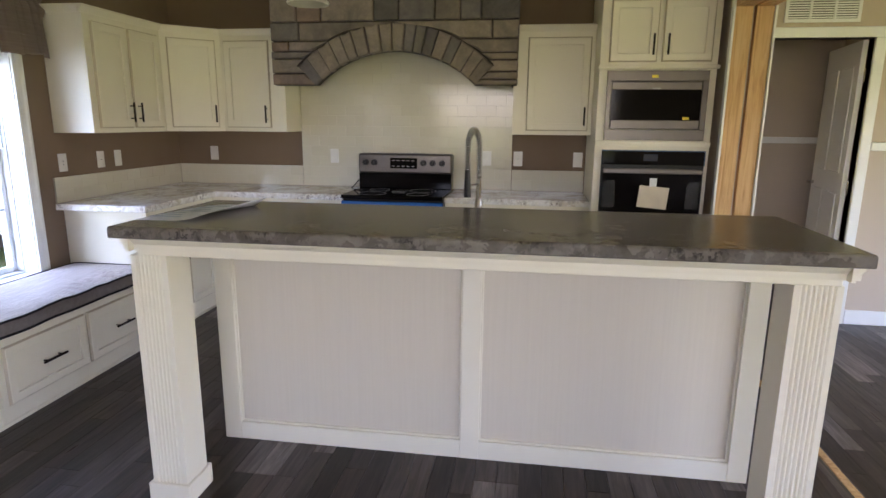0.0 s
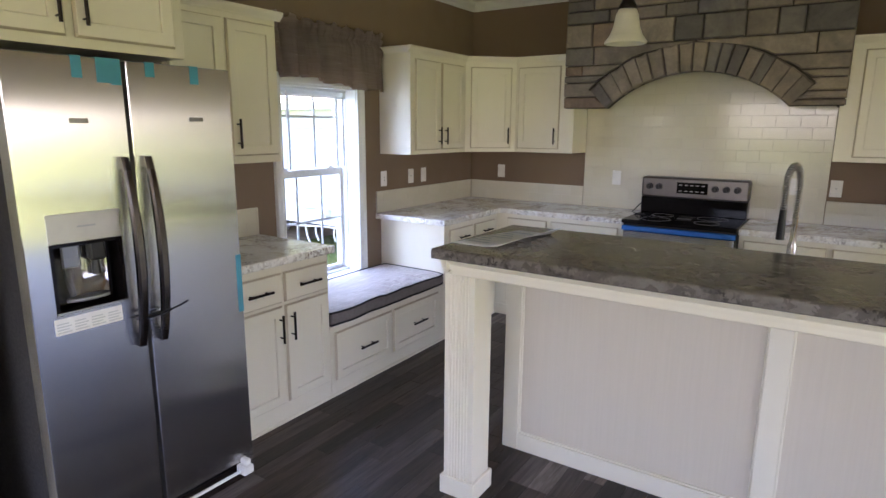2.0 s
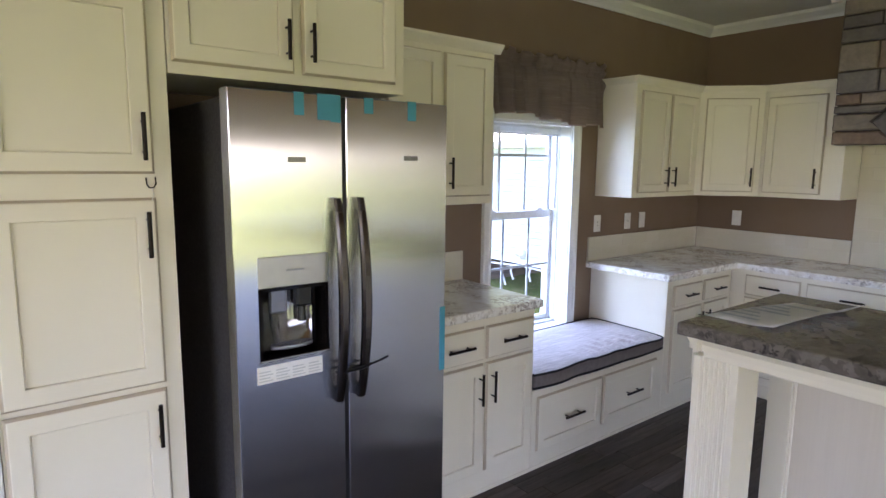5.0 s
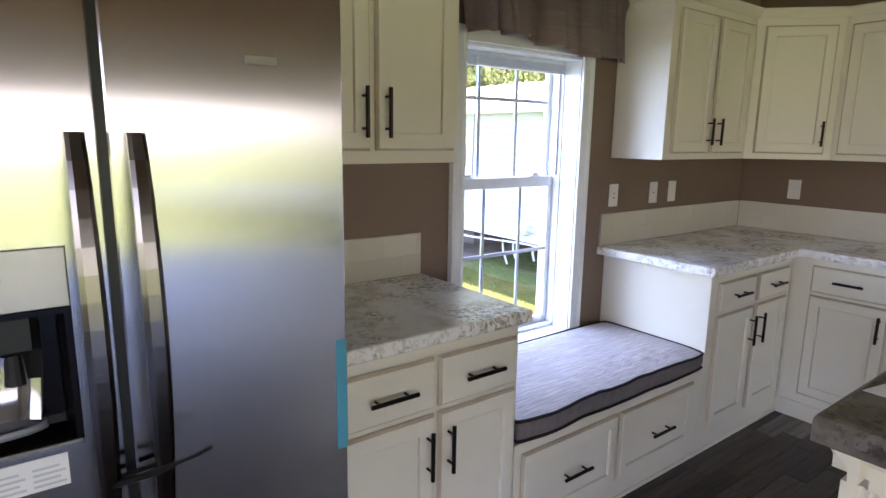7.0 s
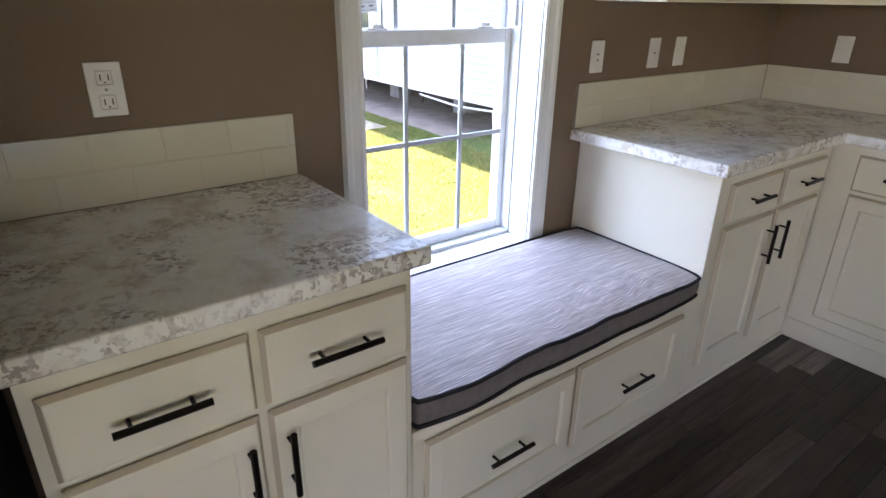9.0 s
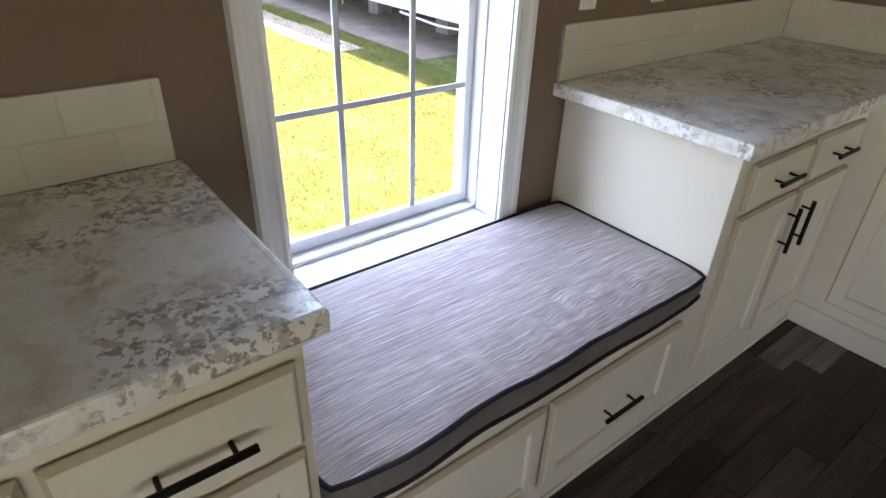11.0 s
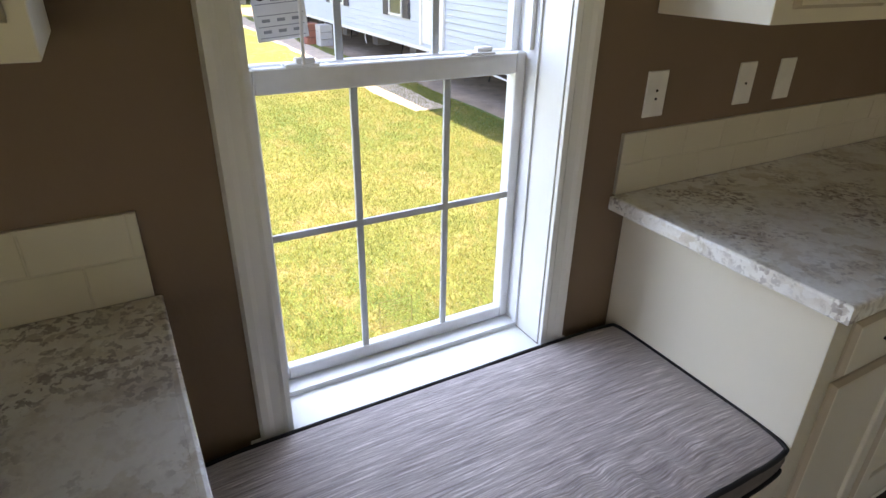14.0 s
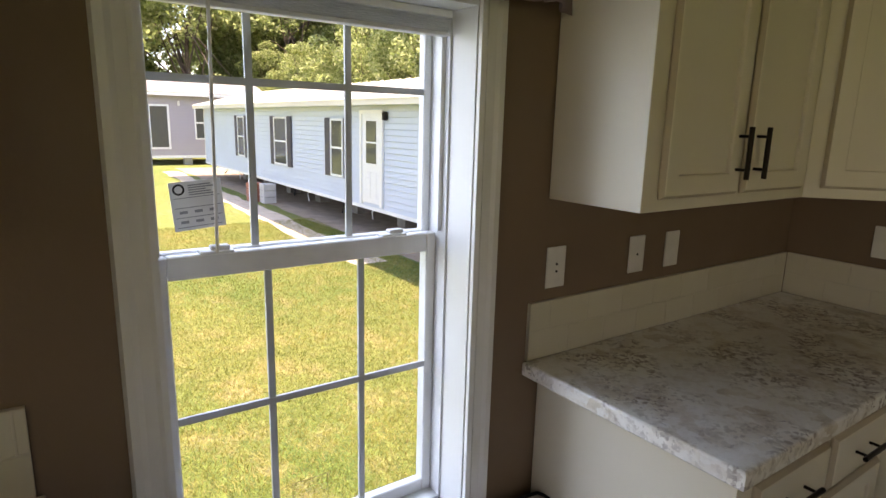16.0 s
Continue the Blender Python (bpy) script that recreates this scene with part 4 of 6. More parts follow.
# ---- fridge ----
def fridge():
    f = thing("refrigerator", pose(-2.17, 0.905, 0, 0, 0, 90), "stainless side-by-side refrigerator with packing tape still on", "refrigerator")
    # local x along its width, -y out of the front
    part("case", boxes((0.01, 0.80, 0.075, 0.76, 0.03, 1.765), bevel=0.004), painted("fridge_case", (0.045, 0.042, 0.042), 0.5, 0.1, 20, 0.1, 300), f, "dark grey case")
    part("base_grille", boxes((0.02, 0.79, 0.05, 0.09, 0.015, 0.075)), BLACK, f)
    # shade of the gap between the doors, put in as a black strip
    part("door_gasket", boxes((0.3712, 0.3858, 0.0035, 0.07, 0.062, 1.782)), BLACK, f, "black strip standing for the shaded gap between the doors")
    for x0, x1 in ((0.0, 0.371), (0.386, 0.81)):
        bm = boxes((x0, x1, 0, 0.068, 0.06, 1.785), bevel=0.003)
        if x0 == 0:
            # one piece with a deep recess for the dispenser
            bm.free()
            bm = bmesh.new()
            out, hole = (0.0, 0.371, 0.06, 1.785), (0.072, 0.312, 0.935, 1.276)

            def loop(r, d, y):
                return [bm.verts.new((x, y, z)) for x, z in ((r[0] + d, r[2] + d), (r[1] - d, r[2] + d), (r[1] - d, r[3] - d), (r[0] + d, r[3] - d))]
            loops = [loop(out, 0, 0.068), loop(out, 0, 0.004), loop(out, 0.001, 0.002), loop(out, 0.003, 0.0), loop(hole, 0, 0.0), loop(hole, 0, 0.0675)]
            for a, b in zip(loops, loops[1:]):
                for k in range(4):
                    bm.faces.new((a[k], a[(k + 1) % 4], b[(k + 1) % 4], b[k]))
            bm.faces.new(loops[0][::-1]), bm.faces.new(loops[-1])
        d = part("fridge_door", bm, STEEL, f, "brushed stainless door")
        # bowed handle
        hx = 0.338 if x0 == 0 else 0.424
        pts = []
        for k in range(17):
            u = k / 16
            pts.append((hx, -0.02 - 0.045 * math.sin(math.pi * u) ** 0.8, 0.755 + u * 0.70))
        hb = bmesh.new()
        rings = []
        for k, p in enumerate(pts):
            wdt = 0.014 + 0.004 * math.sin(math.pi * k / 16)
            rings.append([hb.verts.new((p[0] + sx * wdt, p[1] + sy * 0.010, p[2])) for sx, sy in ((-1, -0.4), (-0.55, -1), (0.55, -1), (1, -0.4), (1, 0.8), (-1, 0.8))])
        for a, b in zip(rings, rings[1:]):
            for k in range(6):
                hb.faces.new((a[k], a[(k + 1) % 6], b[(k + 1) % 6], b[k]))
        hb.faces.new(rings[0][::-1]), hb.faces.new(rings[-1])
        for z in (0.775, 1.435):
            box(hb, hx - 0.011, hx + 0.011, -0.022, 0.0, z - 0.02, z + 0.02)
        part("handle", hb, plain("handle_steel", (0.15, 0.138, 0.132), 0.2, 1.0), d, "bowed steel bar handle")
    bm = bmesh.new()

    def ring4(d, y):
        return [bm.verts.new((x, y, z)) for x, z in ((0.073 + d, 0.936 + d), (0.311 - d, 0.936 + d), (0.311 - d, 1.175 - d), (0.073 + d, 1.175 - d))]
    loops = [ring4(0, 0.067), ring4(0, -0.002), ring4(0.010, -0.002), ring4(0.014, 0.02), ring4(0.02, 0.058)]
    for a, b in zip(loops, loops[1:]):
        for k in range(4):
            bm.faces.new((a[k], a[(k + 1) % 4], b[(k + 1) % 4], b[k]))
    bm.faces.new(loops[0][::-1]), bm.faces.new(loops[-1])
    disp = part("dispenser", bm, DARK_GLASS, f, "black dispenser recess")
    part("control_panel", boxes((0.0725, 0.3115, -0.002, 0.05, 1.176, 1.2755), bevel=0.002), plain("grey_panel", (0.42, 0.41, 0.40), 0.35, 0.7), disp, "grey control panel")
    part("mark", boxes((0.165, 0.225, -0.0032, -0.0022, 1.226, 1.232)), INK, disp)
    # polished cavity liner, wider at the top, with a round drip tray under it
    bm = bmesh.new()
    rows = []
    for k in range(9):
        v = k / 8
        half = 0.082 - 0.012 * (1 - v) ** 2
        rows.append([bm.verts.new((0.192 + half * math.sin(q), 0.058 - 0.022 * (1 - math.cos(q)) / 0.6 - 0.02 * (1 - v) ** 3, 0.985 + 0.165 * v)) for q in [radians(a) for a in range(-68, 69, 8)]])
    for a, b in zip(rows, rows[1:]):
        for k in range(len(a) - 1):
            bm.faces.new((a[k], a[k + 1], b[k + 1], b[k]))
    part("cavity_liner", bm, plain("polished_grey_plastic", (0.20, 0.20, 0.22), 0.08, 0.85), disp, "polished grey liner", smooth=True)
    bm = lathe(bmesh.new(), [(0.0, 0.0), (0.03, 0.0), (0.032, 0.003), (0.060, 0.003), (0.066, 0.008), (0.072, 0.008), (0.074, -0.004), (0.0, -0.004)], 32)
    bmesh.ops.transform(bm, matrix=Matrix.Translation((0.192, 0.030, 0.972)) @ Matrix.Diagonal((1, 0.4, 1, 1)), verts=bm.verts)
    part("drip_tray", bm, plain("grey_tray", (0.30, 0.31, 0.36), 0.2, 0.4), disp, "round grey drip tray", smooth=True)
    bm = boxes((0.205, 0.262, 0.012, 0.05, 1.10, 1.172), bevel=0.008)
    rod(bm, (0.228, 0.03, 1.10), (0.228, 0.03, 1.05), 0.012, 12, 0.016)
    part("nozzle", bm, BLACK, disp, "black ice chute")
    part("paddle", boxes((0.118, 0.178, 0.026, 0.034, 1.085, 1.165), bevel=0.006), plain("clear_grey_paddle", (0.20, 0.20, 0.21), 0.1, 0.3), disp, "glossy grey lever")
    part("lip", boxes((0.0735, 0.3105, -0.004, 0.02, 0.936, 0.944), bevel=0.002), CHROME, disp)
    # crumpled clear film in the recess
    rnd = random.Random(8)
    bm = bmesh.new()
    g = [[bm.verts.new((0.095 + 0.03 * i + rnd.uniform(-0.006, 0.006), 0.030 + rnd.uniform(-0.016, 0.008), 0.965 + 0.032 * j)) for i in range(6)] for j in range(6)]
    for j in range(5):
        for i in range(5):
            bm.faces.new((g[j][i], g[j][i + 1], g[j + 1][i + 1], g[j + 1][i]))
    film = plain("clear_film", (0.9, 0.9, 0.9), 0.06, 0.0, Alpha=0.06)
    part("plastic_film", bm, film, f, "crumpled clear plastic film")
    part("sticker", boxes((0.06, 0.285, -0.0015, -0.0003, 0.868, 0.925)), PAPER, f, "white printed instruction strip")
    bm = bmesh.new()
    for k in range(4):
        for r in range(4):
            box(bm, 0.066 + k * 0.056, 0.066 + k * 0.056 + 0.046 - 0.008 * (r % 2), -0.0022, -0.0016, 0.875 + r * 0.010, 0.879 + r * 0.010)
    part("print", bm, plain("pale_print", (0.55, 0.56, 0.58), 0.6), f)
    for x, z in ((0.21, 1.578), (0.645, 1.588)):
        part("badge", boxes((x - 0.03, x + 0.03, -0.003, -0.0003, z - 0.008, z + 0.008), bevel=0.001), GREY_TAG, f, "small grey badge")
    for x0, x1, z0, z1 in ((0.205, 0.238, 1.716, 1.7855), (0.284, 0.33, 1.705, 1.7855), (0.33, 0.366, 1.70, 1.7855), (0.455, 0.49, 1.735, 1.7855), (0.632, 0.668, 1.72, 1.7855), (0.785, 0.8105, 0.765, 1.02)):
        bm = boxes((x0, x1, -0.0012, -0.0002, z0, z1))
        if z1 > 1.5:
            box(bm, x0, x1, -0.0012, 0.04, 1.7856, 1.787)
        part("tape", bm, TAPE, f, "blue packing tape")
    bm = tube(bmesh.new(), [(0.325, -0.045, 0.865), (0.36, -0.055, 0.87), (0.40, -0.058, 0.872), (0.44, -0.055, 0.878)], 0.006)
    tube(bm, [(0.325, -0.02, 0.862), (0.38, -0.016, 0.862), (0.44, -0.022, 0.87)], 0.005)
    tube(bm, [(0.43, -0.055, 0.876), (0.47, -0.075, 0.892), (0.495, -0.085, 0.905)], 0.004)
    part("cable_tie", bm, BLACK, f, "black strap tying the handles together")
    # packing foot and film at the base
    part("shipping_foot", boxes((0.72, 0.775, -0.05, 0.01, 0.012, 0.055), (0.735, 0.765, -0.045, 0.0, 0.055, 0.085), bevel=0.006), PLATE, f, "white plastic shipping foot")
    bm = tube(bmesh.new(), [(0.40, -0.005, 0.022), (0.55, -0.012, 0.026), (0.72, -0.02, 0.03)], 0.008)
    part("shipping_strip", bm, PLATE, f, "white plastic strip")
    rnd = random.Random(3)
    bm = bmesh.new()
    g = [[bm.verts.new((0.722 + 0.018 * i + rnd.uniform(-0.006, 0.006), -0.02 + rnd.uniform(-0.02, 0.01), 0.05 + 0.016 * j)) for i in range(5)] for j in range(5)]
    for j in range(4):
        for i in range(4):
            bm.faces.new((g[j][i], g[j][i + 1], g[j + 1][i + 1], g[j + 1][i]))
    part("plastic_film", bm, film, f, "torn clear film")
    for x in (0.06, 0.75):
        part("foot", rod(bmesh.new(), (x, 0.12, 0.0), (x, 0.12, 0.035), 0.02), BLACK, f)
        part("foot", rod(bmesh.new(), (x, 0.68, 0.0), (x, 0.68, 0.035), 0.02), BLACK, f)


fridge()


# loose wire loop left hanging on the pantry's face
loop_wire = thing("wire_loop", pose(-2.385, 0.735, 1.50, 0, 0, 90), "thin brown wire loop hanging between the pantry doors", "wire")
part("wire", tube(bmesh.new(), [(-0.014, -0.006, 0.018), (-0.014, -0.012, -0.002), (-0.008, -0.014, -0.012), (0.004, -0.014, -0.012), (0.012, -0.012, 0.0), (0.012, -0.006, 0.02)], 0.0022, 6), BRONZE, loop_wire)
part("tail", tube(bmesh.new(), [(0.0, -0.014, -0.012), (0.002, -0.02, -0.03), (-0.004, -0.024, -0.05)], 0.0018, 6), PLATE, loop_wire)


# ---- island bar ----
def island():
    i = thing("island", pose(0, 0, 0), "ivory island with framed panels and fluted posts", "island")
    py = 2.545
    x0, x1 = -1.30, 1.00
    part("wall_panel", boxes((x0, x1, py + 0.024, py + 0.10, 0, 1.055)), PANEL, i, "beige grained panel")
    for a, b in ((x0, x0 + 0.08), (-0.195, -0.115), (x1 - 0.08, x1)):
        part("stile", boxes((a, b, py, py + 0.0245, 0.0, 1.055), bevel=0.002), CAB, i)
    for a, b in ((x0 + 0.08, -0.195), (-0.115, x1 - 0.08)):
        part("rail", boxes((a, b, py + 0.001, py + 0.0245, 0.0, 0.085), bevel=0.002), CAB, i)
        part("rail", boxes((a, b, py + 0.001, py + 0.0245, 0.93, 1.055), bevel=0.002), CAB, i)
        for q in ((a, a + 0.008, py + 0.012, py + 0.0245, 0.085, 0.93), (b - 0.008, b, py + 0.012, py + 0.0245, 0.085, 0.93), (a + 0.008, b - 0.008, py + 0.012, py + 0.0245, 0.085, 0.093)):
            part("bead", boxes(q, bevel=0.002), CAB, i)
    # apron and cove under the bar top
    part("apron", boxes((x0 - 0.0, x1 + 0.0, 2.055, 2.08, 0.985, 1.058), (x0 - 0.0, x0 + 0.025, 2.08, py, 0.985, 1.058), (x1 - 0.025, x1, 2.08, py, 0.985, 1.058), bevel=0.003), CAB, i)
    cove = [(0, 0), (0.012, 0), (0.014, 0.02), (0.03, 0.035), (0.04, 0.05), (0, 0.05)]
    bm = bmesh.new()
    sweep(bm, cove, (x0 - 0.04, 2.055, 1.008), (x1 + 0.04, 2.055, 1.008), (0, -1, 0))
    sweep(bm, cove, (x0, 2.015, 1.008), (x0, py, 1.008), (-1, 0, 0))
    sweep(bm, cove, (x1, 2.015, 1.008), (x1, py, 1.008), (1, 0, 0))
    part("cove_moulding", bm, CAB, i)
    # fluted posts
    for cx in (-1.262, 0.938):
        w, y0 = 0.07, 2.06
        bm = bmesh.new()
        outline = []
        n = 7

        def side(ax, ay, dx, dy, nx, ny):
            pts = []
            m = 0.018
            step = (2 * w - 2 * m) / n
            pts.append((ax, ay))
            for k in range(n):
                for u, d in ((0.12, 0), (0.25, 0.004), (0.5, 0.006), (0.75, 0.004), (0.88, 0)):
                    s = m + (k + u) * step
                    pts.append((ax + dx * s - nx * d, ay + dy * s - ny * d))
            return pts
        outline += side(cx - w, y0, 1, 0, 0, -1)
        outline += [(cx + w, y0)]
        outline += [(cx + w, y0 + 2 * w)]
        outline += [(cx - w, y0 + 2 * w)]
        lo = [bm.verts.new((x, y, 0.0)) for x, y in outline]
        hi = [bm.verts.new((x, y, 0.985)) for x, y in outline]
        k = len(outline)
        for j in range(k):
            bm.faces.new((lo[j], lo[(j + 1) % k], hi[(j + 1) % k], hi[j]))
        bm.faces.new(lo[::-1]), bm.faces.new(hi)
        p = part("post", bm, CAB, i, "square fluted post")
        part("base_block", boxes((cx - w - 0.014, cx + w + 0.014, y0 - 0.014, y0 - 0.0005, 0, 0.085), (cx - w - 0.014, cx + w + 0.014, y0 + 2 * w + 0.0005, y0 + 2 * w + 0.014, 0, 0.085),
                                 (cx - w - 0.014, cx - w - 0.0005, y0 - 0.0005, y0 + 2 * w + 0.0005, 0, 0.085), (cx + w + 0.0005, cx + w + 0.014, y0 - 0.0005, y0 + 2 * w + 0.0005, 0, 0.085), bevel=0.003), CAB, p)
    part("body", boxes((x0, x1, py + 0.101, 3.24, 0.0, 0.872)), CAB, i)


island()
worktop("bar_top", None, [(-1.352, 1.985), (1.045, 1.985), (1.045, 2.69), (-1.352, 2.69)], 1.0585, 1.10, BAR_TOP, "dark grey-brown mottled laminate bar top", 0.008)
worktop("worktop", None, [(-1.33, 2.648), (1.03, 2.648), (1.03, 3.27), (-1.33, 3.27)], 0.8725, 0.914, BAR_TOP, "dark mottled lower worktop behind the bar")


def leaflet():
    p = thing("leaflet", pose(-1.17, 2.33, 1.101), "white printed leaflet lying folded on the bar top", "paper")
    bm = bmesh.new()
    n = 10
    rows = []
    for j in range(n + 1):
        u = j / n
        rows.append([bm.verts.new((-0.17 + 0.10 * u + s * 0.21, -0.21 + 0.42 * u, 0.0012 + (0.10 * max(0, s - 0.72) * (0.25 + u) + 0.004 * math.sin(u * 3)))) for s in (0, 0.25, 0.5, 0.72, 0.86, 1.0)])
    for a, b in zip(rows, rows[1:]):
        for k in range(5):
            bm.faces.new((a[k], a[k + 1], b[k + 1], b[k]))
    s = part("sheet", bm, PAPER, p, smooth=True)
    s.modifiers.new("thick", "SOLIDIFY").thickness = 0.0008
    bm = bmesh.new()
    for j in range(7):
        u = 0.1 + j * 0.11
        x = -0.155 + 0.10 * u
        box(bm, x, x + 0.12 - 0.03 * (j % 3), -0.21 + 0.42 * u, -0.20 + 0.42 * u + 0.008, 0.0075, 0.0078)
    part("print", bm, plain("pale_blue_print", (0.52, 0.55, 0.60), 0.6), p)


leaflet()


def faucet():
    f = thing("faucet", pose(-0.18, 3.04, 0.914), "tall coiled-spring kitchen faucet in brushed nickel", "faucet")
    part("base", lathe(bmesh.new(), [(0.028, 0), (0.028, 0.012), (0.018, 0.02), (0.018, 0.16), (0.014, 0.17), (0.011, 0.30)], 20, True), CHROME, f, smooth=True)
    path = [(0, 0, 0.28 + 0.02 * k) for k in range(8)] + [(0.0, -0.06 + 0.06 * math.cos(a), 0.42 + 0.085 * math.sin(a)) for a in [math.pi * k / 16 for k in range(1, 17)]] + [(0, -0.12, 0.42 - 0.02 * k) for k in range(1, 6)]
    # gooseneck faces along x so that it reads side-on
    path = [(y * 0.35, y, z) for x, y, z in path]
    part("hose", tube(bmesh.new(), path, 0.007, 8), BLACK, f, "dark hose", smooth=True)
    dist = [0.0]
    P = [Vector(p) for p in path]
    for a, b in zip(P, P[1:]):
        dist.append(dist[-1] + (b - a).length)
    coil = []
    turns, steps = 46, 46 * 10
    for s in range(steps + 1):
        d = dist[-1] * s / steps
        k = max(j for j in range(len(dist)) if dist[j] <= d + 1e-9)
        k = min(k, len(P) - 2)
        u = (d - dist[k]) / max(1e-6, dist[k + 1] - dist[k])
        c = P[k].lerp(P[k + 1], u)
        t = (P[k + 1] - P[k]).normalized()
        e1 = Vector((0.94, -0.33, 0)).normalized()
        e2 = t.cross(e1).normalized()
        a = s / steps * turns * math.tau
        coil.append(c + 0.0125 * (math.cos(a) * e1 + math.sin(a) * e2))
    part("spring", tube(bmesh.new(), coil, 0.0028, 5), CHROME, f, "coiled steel spring", smooth=True)
    bm = rod(bmesh.new(), (-0.042, -0.12, 0.33), (-0.042, -0.12, 0.20), 0.013, 14, 0.017)
    part("spray_head", bm, BLACK, f, "black spray head")
    part("holder_arm", tube(bmesh.new(), [(0, 0, 0.25), (-0.02, -0.06, 0.25), (-0.04, -0.105, 0.25)], 0.006), CHROME, f)
    part("lever", tube(bmesh.new(), [(0.015, 0, 0.06), (0.05, 0.0, 0.075), (0.09, 0.0, 0.085)], 0.006), CHROME, f)


faucet()


# ---- range ----
def range_cooker():
    r = thing("range", pose(-1.312, 4.38, 0), "freestanding electric range in black and stainless", "stove")
    w = 0.755
    part("body", boxes((0, w, 0.04, 0.60, 0.0, 0.90)), BLACK, r)
    part("oven_door", boxes((0.01, w - 0.01, 0.0, 0.04, 0.18, 0.84), bevel=0.004), STEEL, r, "stainless oven door")
    part("protective_film", boxes((0.0, w, -0.004, 0.036, 0.845, 0.875)), plain("blue_film", (0.03, 0.16, 0.55), 0.25), r, "blue protective film")
    top = part("cooktop", boxes((-0.004, w + 0.004, -0.008, 0.50, 0.895, 0.922), bevel=0.004), DARK_GLASS, r, "black glass cooktop")
    for x, y, q in ((0.2, 0.13, 0.1), (0.55, 0.13, 0.08), (0.2, 0.36, 0.075), (0.55, 0.36, 0.1)):
        ring = lathe(bmesh.new(), [(q, 0), (q + 0.004, 0), (q + 0.004, 0.0006), (q, 0.0006), (q, 0)], 32)
        bmesh.ops.translate(ring, vec=(x, y, 0.9224), verts=ring.verts)
        part("burner_ring", ring, GREY_TAG, top)
    part("manual_packet", boxes((0.33, 0.43, 0.22, 0.36, 0.9225, 0.930), bevel=0.002), plain("clear_packet", (0.16, 0.16, 0.16), 0.15), r, "plastic packet on the cooktop")
    part("backguard_base", boxes((0.0, w, 0.475, 0.60, 0.9225, 1.045), bevel=0.004), DARK_GLASS, r)
    bg = part("backguard", boxes((-0.002, w + 0.002, 0.47, 0.60, 1.045, 1.20), bevel=0.012), plain("satin_steel", (0.17, 0.153, 0.143), 0.34, 0.9), r, "stainless control panel")
    part("display", boxes((0.26, 0.48, 0.466, 0.4705, 1.085, 1.168), bevel=0.001), DARK_GLASS, bg, "black clock display")
    bm = bmesh.new()
    for k in range(5):
        box(bm, 0.275 + k * 0.04, 0.298 + k * 0.04, 0.4652, 0.4662, 1.10, 1.105)
        box(bm, 0.275 + k * 0.04, 0.298 + k * 0.04, 0.4652, 0.4662, 1.145, 1.15)
    part("print", bm, GREY_TAG, bg)
    for x in (0.06, 0.13, 0.53, 0.605, 0.68):
        k = rod(bmesh.new(), (x, 0.47, 1.13), (x, 0.438, 1.13), 0.025, 20, 0.021)
        box(k, x - 0.004, x + 0.004, 0.430, 0.439, 1.11, 1.15)
        part("knob", k, BLACK, bg, "black control knob")
    part("power_cord", tube(bmesh.new(), [(-0.004, 0.50, 0.99), (-0.03, 0.45, 0.95), (-0.045, 0.40, 0.925), (0.0, 0.33, 0.925), (0.08, 0.30, 0.927)], 0.004), BLACK, r, "thin black cord")


range_cooker()


# ---- oven tower ----
tower = cabinet("oven_tower", pose(0.487, 4.35, 0), 0.735, YH - 4.354, 0, 2.36, [
    ("door", 0.055, 0.355, 1.845, 2.225, "vrb", True, 0.05, 0.13), ("door", 0.385, 0.695, 1.845, 2.225, "vlb", True, 0.05, 0.13)], "tall ivory cabinet holding the wall oven and microwave", "", "f")
for q in ((-0.01, 0.745, -0.03, -0.001, 1.80, 1.825), (0.0, 0.735, -0.026, -0.001, 1.305, 1.34)):
    part("ledge", boxes(q, bevel=0.003), CAB, tower)


def microwave():
    m = thing("microwave", pose(0.54, 4.345, 1.345), "built-in stainless microwave with trim kit and stickers", "microwave")
    satin = bpy.data.materials["satin_steel"]
    part("trim_kit", boxes((0, 0.635, -0.018, 0.0, 0, 0.07), (0, 0.635, -0.018, 0.0, 0.38, 0.445), (0, 0.03, -0.018, 0.0, 0.07, 0.38), (0.60, 0.635, -0.018, 0.0, 0.07, 0.38), bevel=0.002), satin, m, "stainless frame")
    part("door_glass", boxes((0.032, 0.598, -0.014, 0.002, 0.072, 0.378)), DARK_GLASS, m, "black glass door")
    part("door_rail", boxes((0.036, 0.594, -0.021, -0.0145, 0.325, 0.374), bevel=0.002), satin, m)
    part("door_rail", boxes((0.036, 0.594, -0.021, -0.0145, 0.075, 0.13), bevel=0.002), satin, m)
    yellow = plain("yellow_sticker", (0.75, 0.62, 0.03), 0.5)
    part("sticker", boxes((0.28, 0.32, -0.0195, -0.0182, 0.40, 0.418)), yellow, m, "yellow sticker")
    part("sticker", boxes((0.49, 0.53, -0.0222, -0.0212, 0.134, 0.152)), yellow, m, "yellow sticker")
    part("mark", boxes((0.29, 0.34, -0.0222, -0.0212, 0.33, 0.336)), INK, m)


microwave()


